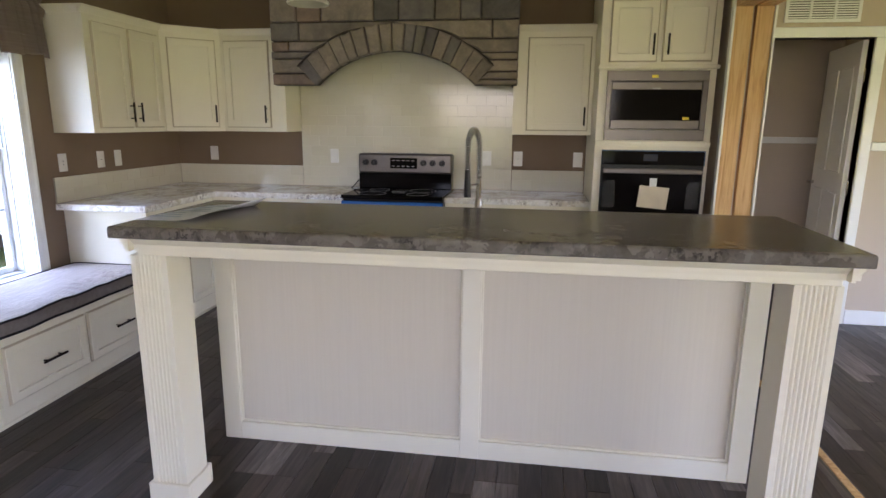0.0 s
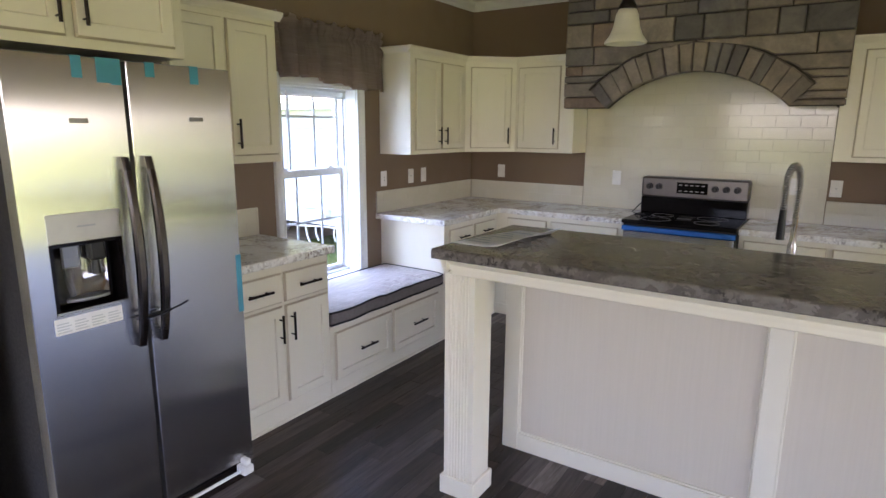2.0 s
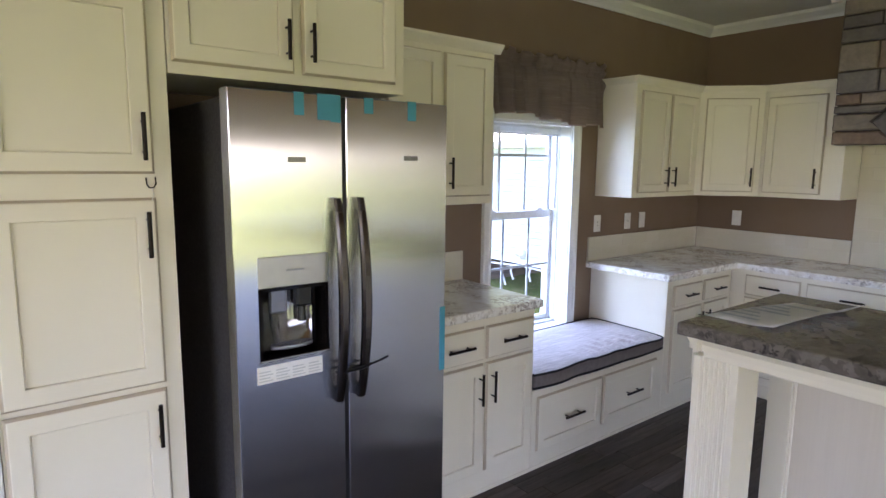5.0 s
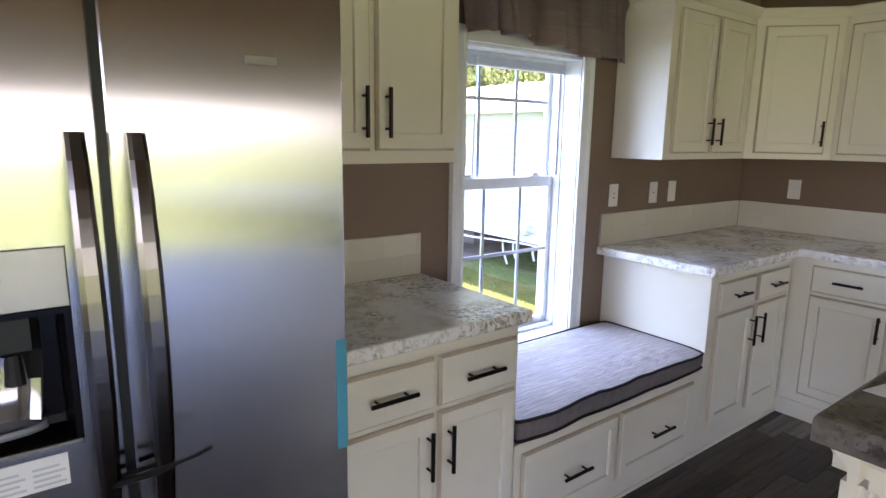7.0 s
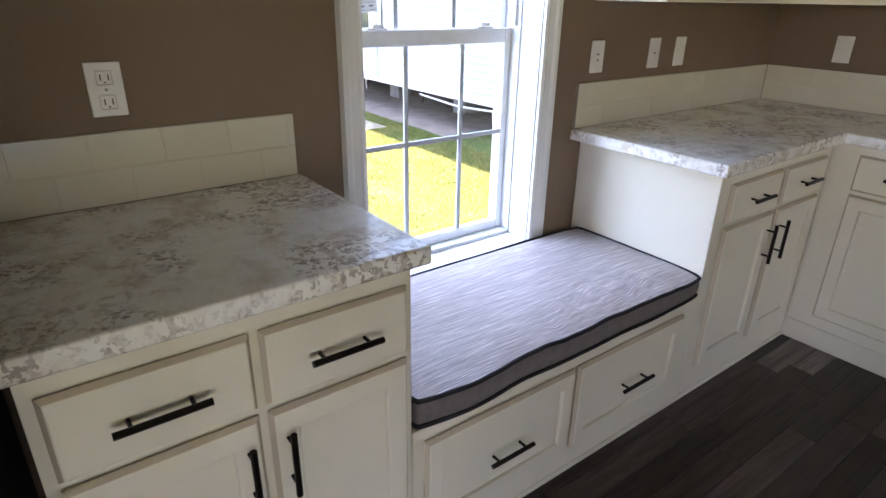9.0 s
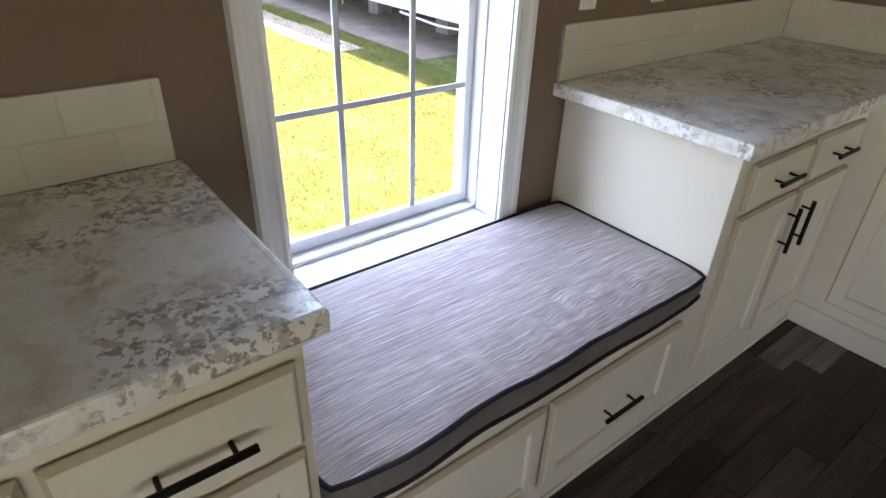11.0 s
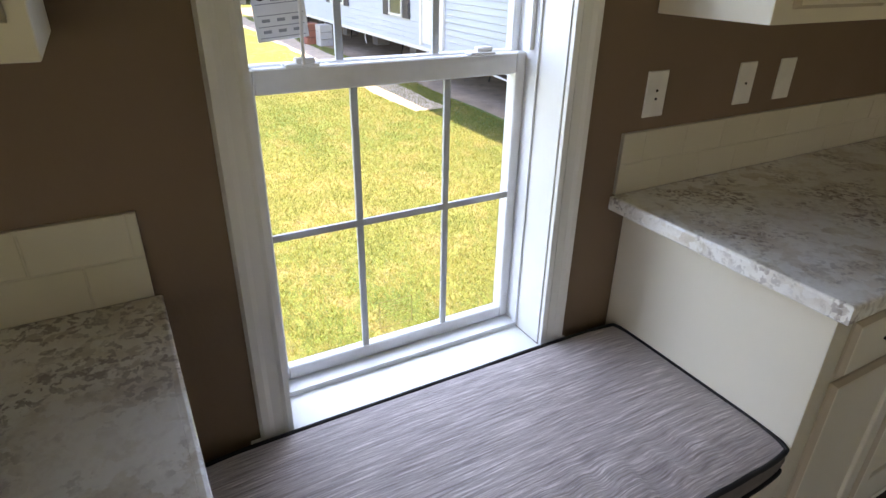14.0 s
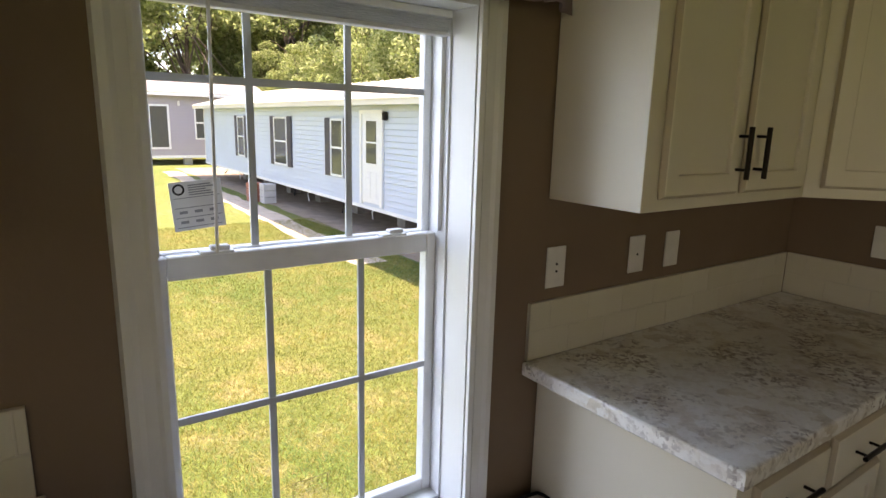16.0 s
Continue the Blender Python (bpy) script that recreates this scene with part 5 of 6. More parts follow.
def wall_oven():
    o = thing("wall_oven", pose(0.535, 4.345, 0.50), "black built-in wall oven with a paper tag on its handle", "oven")
    satin = bpy.data.materials["satin_steel"]
    part("frame", boxes((0.0, 0.66, -0.01, 0.002, 0, 0.78)), BLACK, o)
    part("door", boxes((0.012, 0.648, -0.03, -0.0105, 0.02, 0.66), bevel=0.003), DARK_GLASS, o, "black glass oven door")
    part("control_panel", boxes((0.0, 0.66, -0.028, -0.0105, 0.685, 0.78), bevel=0.003), DARK_GLASS, o, "black control panel")
    part("panel_edge", boxes((0.0, 0.66, -0.031, -0.0285, 0.774, 0.7795), (0.655, 0.66, -0.031, -0.0285, 0.686, 0.774)), plain("blue_edge_film", (0.04, 0.12, 0.22), 0.3), o)
    part("display", boxes((0.27, 0.36, -0.0295, -0.0283, 0.71, 0.755)), plain("display_glass", (0.03, 0.035, 0.05), 0.15), o)
    h = bmesh.new()
    box(h, 0.012, 0.648, -0.062, -0.045, 0.628, 0.662, bevel=0.005)
    box(h, 0.03, 0.06, -0.046, -0.03, 0.632, 0.658)
    box(h, 0.60, 0.63, -0.046, -0.03, 0.632, 0.658)
    part("handle", h, satin, o, "stainless bar handle")
    manila = plain("manila_paper", (0.66, 0.56, 0.42), 0.7)
    bm = boxes((0.25, 0.44, -0.066, -0.063, 0.40, 0.545))
    bmesh.ops.rotate(bm, cent=(0.34, -0.065, 0.5), matrix=Matrix.Rotation(radians(5), 3, "Y"), verts=bm.verts)
    part("paper_tag", bm, manila, o, "manila envelope taped to the door")
    bm = bmesh.new()
    a = [bm.verts.new(p) for p in ((0.25, -0.068, 0.54), (0.44, -0.068, 0.535), (0.36, -0.074, 0.45))]
    bm.faces.new(a)
    e = bmesh.ops.extrude_face_region(bm, geom=bm.faces[:])
    bmesh.ops.translate(bm, vec=(0, -0.0008, 0), verts=[v for v in e["geom"] if isinstance(v, bmesh.types.BMVert)])
    part("flap", bm, manila, o)
    part("tape_tag", boxes((0.315, 0.36, -0.0665, -0.0635, 0.545, 0.60)), PAPER, o, "strip of white tape")
    film = bpy.data.materials["clear_film"]
    for cx in (0.01, 0.55):
        rnd = random.Random(int(cx * 100))
        bm = bmesh.new()
        g = [[bm.verts.new((cx + 0.02 * i + rnd.uniform(-0.006, 0.006), -0.07 + rnd.uniform(-0.012, 0.008), 0.40 + 0.03 * j)) for i in range(5)] for j in range(7)]
        for j in range(6):
            for i in range(4):
                bm.faces.new((g[j][i], g[j][i + 1], g[j + 1][i + 1], g[j + 1][i]))
        part("plastic_film", bm, film, o, "hanging clear plastic film")


wall_oven()


# ---- stone hood ----
HX0, HX1, HZ, HY = -1.90, -0.05, 1.715, 4.60
ACX, AR, ACZ, AA = -0.959, 0.857, 1.10, 44.2
RO = AR + 0.20


def prism_stone(parent, pts, y_front, gap=0.0075, back=4.648, mat=None, name="stone"):
    """One cut stone from its outline in the x-z plane, with a chipped, rounded face edge."""
    cx, cz = sum(p[0] for p in pts) / len(pts), sum(p[1] for p in pts) / len(pts)

    def shrink(d):
        out = []
        for x, z in pts:
            v = Vector((x - cx, z - cz))
            L = max(v.length, 1e-4)
            sx, sz = max(0.0, 1 - d / max(abs(v.x), 0.02)), max(0.0, 1 - d / max(abs(v.y), 0.02))
            out.append((cx + v.x * sx, cz + v.y * sz))
        return out
    bm = bmesh.new()
    rings = []
    for d, y in ((gap * 0.5, back), (gap * 0.5, y_front + 0.008), (gap * 0.5 + 0.007, y_front)):
        rings.append([bm.verts.new((x, y + (random.uniform(-0.002, 0.002) if y == y_front else 0), z)) for x, z in shrink(d)])
    n = len(pts)
    for a, b in zip(rings, rings[1:]):
        for k in range(n):
            bm.faces.new((a[k], a[(k + 1) % n], b[(k + 1) % n], b[k]))
    bm.faces.new(rings[-1])
    return part(name, bm, mat or random.choice((STONE_GREY, STONE_TAN, STONE_TAN, STONE_BROWN, STONE_GREY, STONE_TAN)), parent)


def stone_hood():
    h = thing("range_hood", pose(0, 0, 0), "stone-faced range hood with an arched opening", "hood")
    # body with the arch cut through
    bm = bmesh.new()
    arc = [(ACX + AR * math.sin(radians(a)), ACZ + AR * math.cos(radians(a))) for a in np.linspace(AA, -AA, 25)]
    outline = [(HX0 + 0.012, HZ), (HX0 + 0.012, ZC - 0.002), (HX1 - 0.012, ZC - 0.002), (HX1 - 0.012, HZ)] + arc
    a = [bm.verts.new((x, HY + 0.028, z)) for x, z in outline]
    b = [bm.verts.new((x, HY + 0.085, z)) for x, z in outline]
    n = len(outline)
    for k in range(n):
        bm.faces.new((a[k], a[(k + 1) % n], b[(k + 1) % n], b[k]))
    f, g = bm.faces.new(a), bm.faces.new(b)
    bmesh.ops.triangulate(bm, faces=[f, g])
    part("mortar_body", bm, MORTAR, h, "dark mortar backing")
    for x0, x1 in ((HX0 + 0.012, HX0 + 0.05), (HX1 - 0.05, HX1 - 0.012)):
        part("side_wall", boxes((x0, x1, HY + 0.0855, YH - 0.013, HZ + 0.001, ZC - 0.003)), MORTAR, h)
    part("liner", boxes((HX0 + 0.051, HX1 - 0.051, HY + 0.0855, YH - 0.013, 2.02, 2.05)), GREY_TAG, h, "grey metal hood liner")
    # voussoirs
    rnd = random.Random(21)
    cuts = [rnd.uniform(0.8, 1.25) for _ in range(17)]
    tot, ang = sum(cuts), -AA
    for c in cuts:
        a1 = ang + c / tot * 2 * AA
        pts = [(ACX + r * math.sin(radians(q)), ACZ + r * math.cos(radians(q))) for r, q in ((AR - 0.004, ang), (AR - 0.004, (ang + a1) / 2), (AR - 0.004, a1), (RO - 0.006, a1), (RO - 0.006 + rnd.uniform(-0.01, 0.006), (ang + a1) / 2), (RO - 0.006, ang))]
        cx, cz = sum(p[0] for p in pts) / 6, sum(p[1] for p in pts) / 6
        k = 0.935
        pts = [(cx + (x - cx) * k, cz + (z - cz) * 0.985) for x, z in pts]
        prism_stone(h, pts, HY - rnd.uniform(0.004, 0.016), 0.002, 4.66, mat=rnd.choice((STONE_TAN, STONE_TAN, STONE_GREY)), name="arch_stone")
        ang = a1

    def edge(z):
        """Half width of the ring at height z."""
        zi, zo = HZ, ACZ + RO * math.cos(radians(AA))
        if z <= zo:
            return AR * math.sin(radians(AA)) + (RO - AR) * math.sin(radians(AA)) * (z - zi) / (zo - zi)
        q = RO * RO - (z - ACZ) ** 2
        return math.sqrt(q) if q > 0 else 0.0
    top = [2.163, 2.33, 2.42, 2.50, ZC - 0.004]
    courses = {-1: [1.715, 1.80, 1.905, 1.957, 2.03, 2.163], 1: [1.715, 1.757, 1.808, 1.89, 1.94, 2.035, 2.163]}
    random.seed(12)
    jobs = [(side, a, b) for side in (-1, 1) for a, b in zip(courses[side], courses[side][1:])] + [(-1, a, b) for a, b in zip(top, top[1:])]
    for side, z0, z1 in jobs:
        if True:
            far = HX0 if side < 0 else HX1
            full = edge(z0 + 0.001) == 0
            if full and side > 0:
                continue
            inner = [(ACX + side * edge(z), z) for z in np.linspace(z0, z1, 5)]
            if full:
                x, end = HX0, HX1
                stops = [x]
                while x < end - 0.16:
                    x += rnd.uniform(0.14, 0.42)
                    stops.append(min(x, end))
                stops[-1] = end
                for p, q in zip(stops, stops[1:]):
                    if q - p > 0.02:
                        prism_stone(h, [(p, z0), (q, z0), (q, z1), (p, z1)], HY - rnd.uniform(0, 0.014))
                continue
            near = min((abs(far - x) for x, z in inner))
            run = max(abs(far - x) for x, z in inner)
            pos, stops = 0.0, [0.0]
            while near - pos > 0.28:
                pos += rnd.uniform(0.14, 0.30)
                if near - pos < 0.06:
                    break
                stops.append(pos)
            s = -side
            for p, q in zip(stops, stops[1:]):
                xs = sorted((far + s * p, far + s * q))
                prism_stone(h, [(xs[0], z0), (xs[1], z0), (xs[1], z1), (xs[0], z1)], HY - rnd.uniform(0, 0.014))
            p = stops[-1]
            if len(stops) == 1 and near <= 0.01:
                continue
            poly = [(far + s * p, z1), (far + s * p, z0)] + inner
            prism_stone(h, poly, HY - rnd.uniform(0, 0.012))


stone_hood()


# ---- pendant ----
def pendant():
    p = thing("pendant_lamp", pose(-0.773, 2.424, 0), "bronze pendant lamp with a frosted bell shade", "lamp")
    z = 1.875
    shade = [(0.075, z), (0.078, z + 0.006), (0.06, z + 0.03), (0.048, z + 0.06), (0.042, z + 0.10), (0.03, z + 0.125), (0.028, z + 0.125), (0.038, z + 0.10), (0.044, z + 0.06), (0.056, z + 0.03), (0.072, z + 0.004), (0.075, z)]
    part("shade", lathe(bmesh.new(), shade, 32), FROST, p, "frosted ivory glass bell shade", smooth=True)
    part("socket", lathe(bmesh.new(), [(0.03, z + 0.118), (0.034, z + 0.13), (0.026, z + 0.145), (0.016, z + 0.165), (0.007, z + 0.185)], 20, True), BRONZE, p, smooth=True)
    part("stem", rod(bmesh.new(), (0, 0, z + 0.18), (0, 0, ZC - 0.02), 0.006), BRONZE, p)
    part("canopy", lathe(bmesh.new(), [(0.02, ZC - 0.035), (0.055, ZC - 0.02), (0.062, ZC - 0.001)], 24, True), BRONZE, p, smooth=True)
    bulb = bmesh.new()
    bmesh.ops.create_uvsphere(bulb, u_segments=14, v_segments=10, radius=0.026, matrix=Matrix.Translation((0, 0, z + 0.075)))
    part("bulb", bulb, PLATE, p, "unlit white bulb", smooth=True)


pendant()


# ---- switch plates and outlets ----
def plate(m, label, kind, w=0.072):
    """A white wall plate: a duplex outlet, a switch, a jack with one or two small sockets, or blank."""
    o = thing("outlet" if kind == "outlet" else "light_switch" if kind == "switch" else "wall_plate", m, label, "outlet" if kind == "outlet" else "switch" if kind == "switch" else "plate", "white wall plates")
    part("plate", boxes((-w / 2, w / 2, -0.006, -0.0005, -0.058, 0.058), bevel=0.002), PLATE, o)
    if kind == "outlet":
        for z in (-0.026, 0.026):
            part("socket", boxes((-0.017, 0.017, -0.009, -0.0062, z - 0.016, z + 0.016), bevel=0.003), PLATE, o)
            for q in ((-0.009, -0.0065, -0.0094, -0.0088, z - 0.006, z + 0.007), (0.0065, 0.009, -0.0094, -0.0088, z - 0.006, z + 0.007), (-0.002, 0.002, -0.0094, -0.0088, z - 0.012, z - 0.009)):
                part("slot", boxes(q), BLACK, o)
        part("screw", boxes((-0.003, 0.003, -0.0066, -0.0061, -0.003, 0.003)), GREY_TAG, o)
    elif kind == "switch":
        part("rocker", boxes((-0.006, 0.006, -0.012, -0.0062, -0.012, 0.012), bevel=0.002), PLATE, o)
    for z in {"two_jacks": (-0.012, 0.009), "jack": (0.0,)}.get(kind, ()):
        part("jack", rod(bmesh.new(), (0, -0.0058, z), (0, -0.009, z), 0.0032, 10), BLACK, o, "small dark jack")
    if kind != "outlet":
        for z in (-0.03, 0.03):
            part("screw", rod(bmesh.new(), (0, -0.0058, z), (0, -0.0068, z), 0.003, 8), PLATE, o)


for y, k, lab in ((3.679, "two_jacks", "white wall plate with two small dark jacks"), (4.03, "jack", "white wall plate with one small dark jack"), (4.21, "blank", "blank white plate on the taupe wall")):
    plate(pose(XW, y, 1.172, 0, 0, 90), lab, k)
plate(pose(XW, 2.04, 1.172, 0, 0, 90), "white duplex outlet above the worktop by the fridge", "outlet")
plate(pose(-2.64, YH, 1.175), "blank white plate on the taupe wall", "blank")
for x, k, lab in ((-1.559, "blank", "blank white plate on the tiled backsplash"), (-0.288, "switch", "white toggle switch on the tiled backsplash"), (-0.04, "jack", "white wall plate with one small dark jack"), (0.429, "blank", "blank white plate beside the oven tower")):
    plate(pose(x, YH - (0.012 if x < -0.1 else 0), 1.168), lab, k)


# ---- outside ----
GZ = -1.0
structure("ground", boxes((-400, 400, -400, 400, GZ - 0.5, GZ)), GRASS, "sunlit yellow-green lawn", "ground")
structure("foundation_skirt", boxes((XW - WT, XE + WT, YS - WT, 6.9, GZ, -0.30)), CONCRETE, "skirting under the house", "foundation")
structure("roof", boxes((XW - WT - 0.35, XE + WT + 0.35, YS - WT - 0.3, 7.2, ZC + 0.12, ZC + 0.22)), SHINGLE, "flat eave of the house", "roof")


def ribbon(name, pts, w, z, mat, label, cat):
    """An uneven strip on the ground."""
    rnd = random.Random(5)
    bm = bmesh.new()
    L, R = [], []
    for k, (x, y) in enumerate(pts):
        e = rnd.uniform(-0.08, 0.08)
        L.append(bm.verts.new((x, y - w / 2 + e, z)))
        R.append(bm.verts.new((x, y + w / 2 + rnd.uniform(-0.08, 0.08), z)))
    for k in range(len(pts) - 1):
        bm.faces.new((L[k], L[k + 1], R[k + 1], R[k]))
    return structure(name, bm, mat, label, cat)


ribbon("sand_path", [(-32 + 0.8 * k, 7.75 - 0.012 * k) for k in range(27)], 0.7, GZ + 0.012, SAND, "pale sandy strip beside the lawn", "path")
ribbon("bare_dirt", [(-34 + 1.0 * k, 9.75) for k in range(25)], 2.9, GZ + 0.006, DIRT, "bare brown dirt under the blue house", "ground")
ribbon("bare_patch", [(-19 + 0.6 * k, 4.1 + 0.1 * math.sin(k)) for k in range(6)], 1.0, GZ + 0.008, DIRT, "bare reddish patch in the lawn", "ground")


def lap_wall(parent, name, mat, a, b, out, z0, z1, lap=0.125):
    """Lapped siding from a to b; out: the way that it faces."""
    bm = bmesh.new()
    a, b, o = Vector(a), Vector(b), Vector(out)
    z = z0
    while z < z1 - 0.01:
        top = min(z + lap, z1)
        prof = [(0.0, z), (0.0, z + 0.018), (0.032, z + 0.018), (0.006, top), (-0.10, top), (-0.10, z)]
        r0, r1 = [bm.verts.new((a.x + o.x * p, a.y + o.y * p, q)) for p, q in prof], [bm.verts.new((b.x + o.x * p, b.y + o.y * p, q)) for p, q in prof]
        for k in range(6):
            bm.faces.new((r0[k], r0[(k + 1) % 6], r1[(k + 1) % 6], r1[k]))
        bm.faces.new(r0), bm.faces.new(r1)
        z = top
    return part(name, bm, mat, parent)


def house_window(parent, x, y, z0, w, h, shutters=True):
    """A double-hung window in a wall that faces -y."""
    f = part("window", boxes((x, x + 0.05, y - 0.05, y, z0, z0 + h), (x + w - 0.05, x + w, y - 0.05, y, z0, z0 + h), (x + 0.05, x + w - 0.05, y - 0.05, y, z0, z0 + 0.05), (x + 0.05, x + w - 0.05, y - 0.05, y, z0 + h - 0.05, z0 + h), (x + 0.05, x + w - 0.05, y - 0.05, y, z0 + h / 2 - 0.025, z0 + h / 2 + 0.025)), VINYL, parent, "white double-hung window")
    part("pane", boxes((x + 0.05, x + w - 0.05, y - 0.03, y - 0.02, z0 + 0.05, z0 + h / 2 - 0.025)), PANE_DARK, f)
    part("pane", boxes((x + 0.05, x + w - 0.05, y - 0.03, y - 0.02, z0 + h / 2 + 0.025, z0 + h - 0.05)), PANE_DARK, f)
    if shutters:
        for sx in (x - 0.36, x + w + 0.02):
            bm = boxes((sx, sx + 0.34, y - 0.035, y - 0.005, z0 - 0.02, z0 + h + 0.02))
            for k in range(9):
                box(bm, sx + 0.05, sx + 0.29, y - 0.045, y - 0.035, z0 + 0.06 + k * (h - 0.1) / 9, z0 + 0.06 + (k + 0.6) * (h - 0.1) / 9)
            part("shutter", bm, SHUTTER, parent, "dark shutter")


def blue_house():
    h = thing("mobile_home", pose(0, 0, 0), "pale blue mobile home with a white metal roof on open piers", "house")
    y, x0, x1, z0, z1 = 8.75, -28.9, -5.0, -0.36, 1.92
    lap_wall(h, "wall", SIDING_BLUE, (x0, y, 0), (x1, y, 0), (0, -1, 0), z0, z1)
    part("wall", boxes((x0 + 0.03, x1, y + 0.101, y + 4.6, z0, z1)), SIDING_BLUE, h)
    part("corner_trim", boxes((x0 - 0.03, x0 + 0.07, y - 0.035, y - 0.023, z0, z1)), VINYL, h)
    part("skirt_board", boxes((x0, x1, y - 0.04, y - 0.023, z0 - 0.05, z0 + 0.03)), VINYL, h)
    part("fascia", boxes((x0 - 0.5, x1, y - 0.36, y - 0.33, z1 - 0.03, z1 + 0.11)), ROOF_METAL, h)
    bm = bmesh.new()
    a = [bm.verts.new(p) for p in ((x0 - 0.5, y - 0.38, z1 + 0.10), (x1, y - 0.38, z1 + 0.10), (x1, y + 2.3, z1 + 0.78), (x0 - 0.5, y + 2.3, z1 + 0.78), (x1, y + 5.0, z1 + 0.1), (x0 - 0.5, y + 5.0, z1 + 0.1))]
    bm.faces.new(a[:4])
    bm.faces.new((a[3], a[2], a[4], a[5]))
    for k in range(48):
        x = x0 - 0.4 + k * 0.5
        sweep(bm, [(-0.02, 0), (0.02, 0), (0.012, 0.025), (-0.012, 0.025)], (x, y - 0.38, z1 + 0.102), (x, y + 2.3, z1 + 0.782), (1, 0, 0))
    r = part("roof", bm, ROOF_METAL, h, "white standing-seam metal roof")
    r.modifiers.new("thick", "SOLIDIFY").thickness = 0.03
    part("soffit", boxes((x0 - 0.5, x1, y - 0.33, y - 0.023, z1, z1 + 0.03)), VINYL, h)
    for x, w, zz, hh in ((-23.85, 0.80, 0.22, 1.40), (-19.95, 1.10, 0.20, 1.42), (-15.75, 0.72, 0.20, 1.40)):
        house_window(h, x, y - 0.022, zz, w, hh)
    d = part("door", boxes((-14.02, -13.16, y - 0.05, y - 0.023, -0.25, 1.71)), VINYL, h, "white house door")
    part("door_frame", boxes((-14.12, -14.025, y - 0.075, y - 0.023, -0.30, 1.80), (-13.155, -13.06, y - 0.075, y - 0.023, -0.30, 1.80), (-14.025, -13.155, y - 0.075, y - 0.023, 1.715, 1.80)), TRIM, d)
    part("pane", boxes((-13.82, -13.36, y - 0.06, y - 0.0505, 1.12, 1.56)), PANE_DARK, d)
    part("pane", boxes((-13.82, -13.36, y - 0.06, y - 0.0505, 0.64, 1.08)), PANE_DARK, d)
    part("panel", boxes((-13.85, -13.62, y - 0.058, y - 0.0505, -0.15, 0.45), (-13.56, -13.33, y - 0.058, y - 0.0505, -0.15, 0.45), bevel=0.004), VINYL, d)
    part("porch_light", boxes((-12.98, -12.88, y - 0.13, y - 0.023, 1.58, 1.76), bevel=0.015), BRONZE, h, "small porch lantern")
    for k in range(7):
        x = x0 + 1.5 + k * 2.6
        part("pier", boxes((x, x + 0.4, y + 1.1, y + 1.5, GZ, z0), bevel=0.01), GREY_BLOCK, h)
    bm = bmesh.new()
    rod(bm, (-8.62, y - 0.023, -0.17), (-8.62, y - 0.12, -0.17), 0.13, 20, 0.115)
    rod(bm, (-8.62, y - 0.12, -0.17), (-8.62, y - 0.17, -0.21), 0.085, 16, 0.07)
    part("dryer_vent", bm, PLATE, h, "round pale vent hood low on the siding")
    part("service_pipe", tube(bmesh.new(), [(x1, y - 0.03, -0.50), (-7.4, y - 0.05, -0.47), (-8.6, y - 0.05, -0.44), (-10.2, y - 0.04, -0.53), (-11.4, y - 0.04, -0.47)], 0.02, 6), PLATE, h, "sagging pale pipe under the siding")
    for xa, za, xb, zb in ((-9.24, -0.46, -9.05, -0.90), (-8.94, -0.45, -8.83, -0.75), (-8.40, -0.46, -8.35, -0.72)):
        part("hanging_strap", tube(bmesh.new(), [(xa, y, za), ((xa + xb) / 2 - 0.03, y - 0.03, (za + zb) / 2), (xb, y - 0.04, zb)], 0.02, 6), PLATE, h, "pale strap hanging under the floor")
    part("chassis_beam", boxes((x0 + 0.3, x1, y + 0.7, y + 0.85, z0 - 0.25, z0 - 0.002)), BLACK, h)
    rnd = random.Random(2)
    for k in range(9):
        x = -27 + k * 1.9 + rnd.uniform(-0.4, 0.4)
        pts = [(x, y + 0.25, z0), (x + rnd.uniform(-0.15, 0.15), y + 0.22, z0 - 0.18), (x + rnd.uniform(-0.25, 0.3), y + 0.2, z0 - rnd.uniform(0.3, 0.5))]
        part("hanging_strap", tube(bmesh.new(), pts, 0.018, 6), PLATE if k % 2 else BLACK, h, "loose strap under the floor")


blue_house()
for x, y, mat, lab in ((-20.4, 8.15, BLOCK_RED, "stack of reddish blocks beside the blue house"), (-19.85, 8.4, CONCRETE, "stack of grey concrete blocks beside the blue house")):
    s = thing("block_stack", pose(x, y, GZ), lab, "blocks")
    for i in range(2):
        for j in range(3):
            part("block", boxes((-0.22 + 0.22 * i, -0.01 + 0.22 * i, -0.18, 0.2, 0.20 * j, 0.19 + 0.20 * j), bevel=0.008), mat, s)


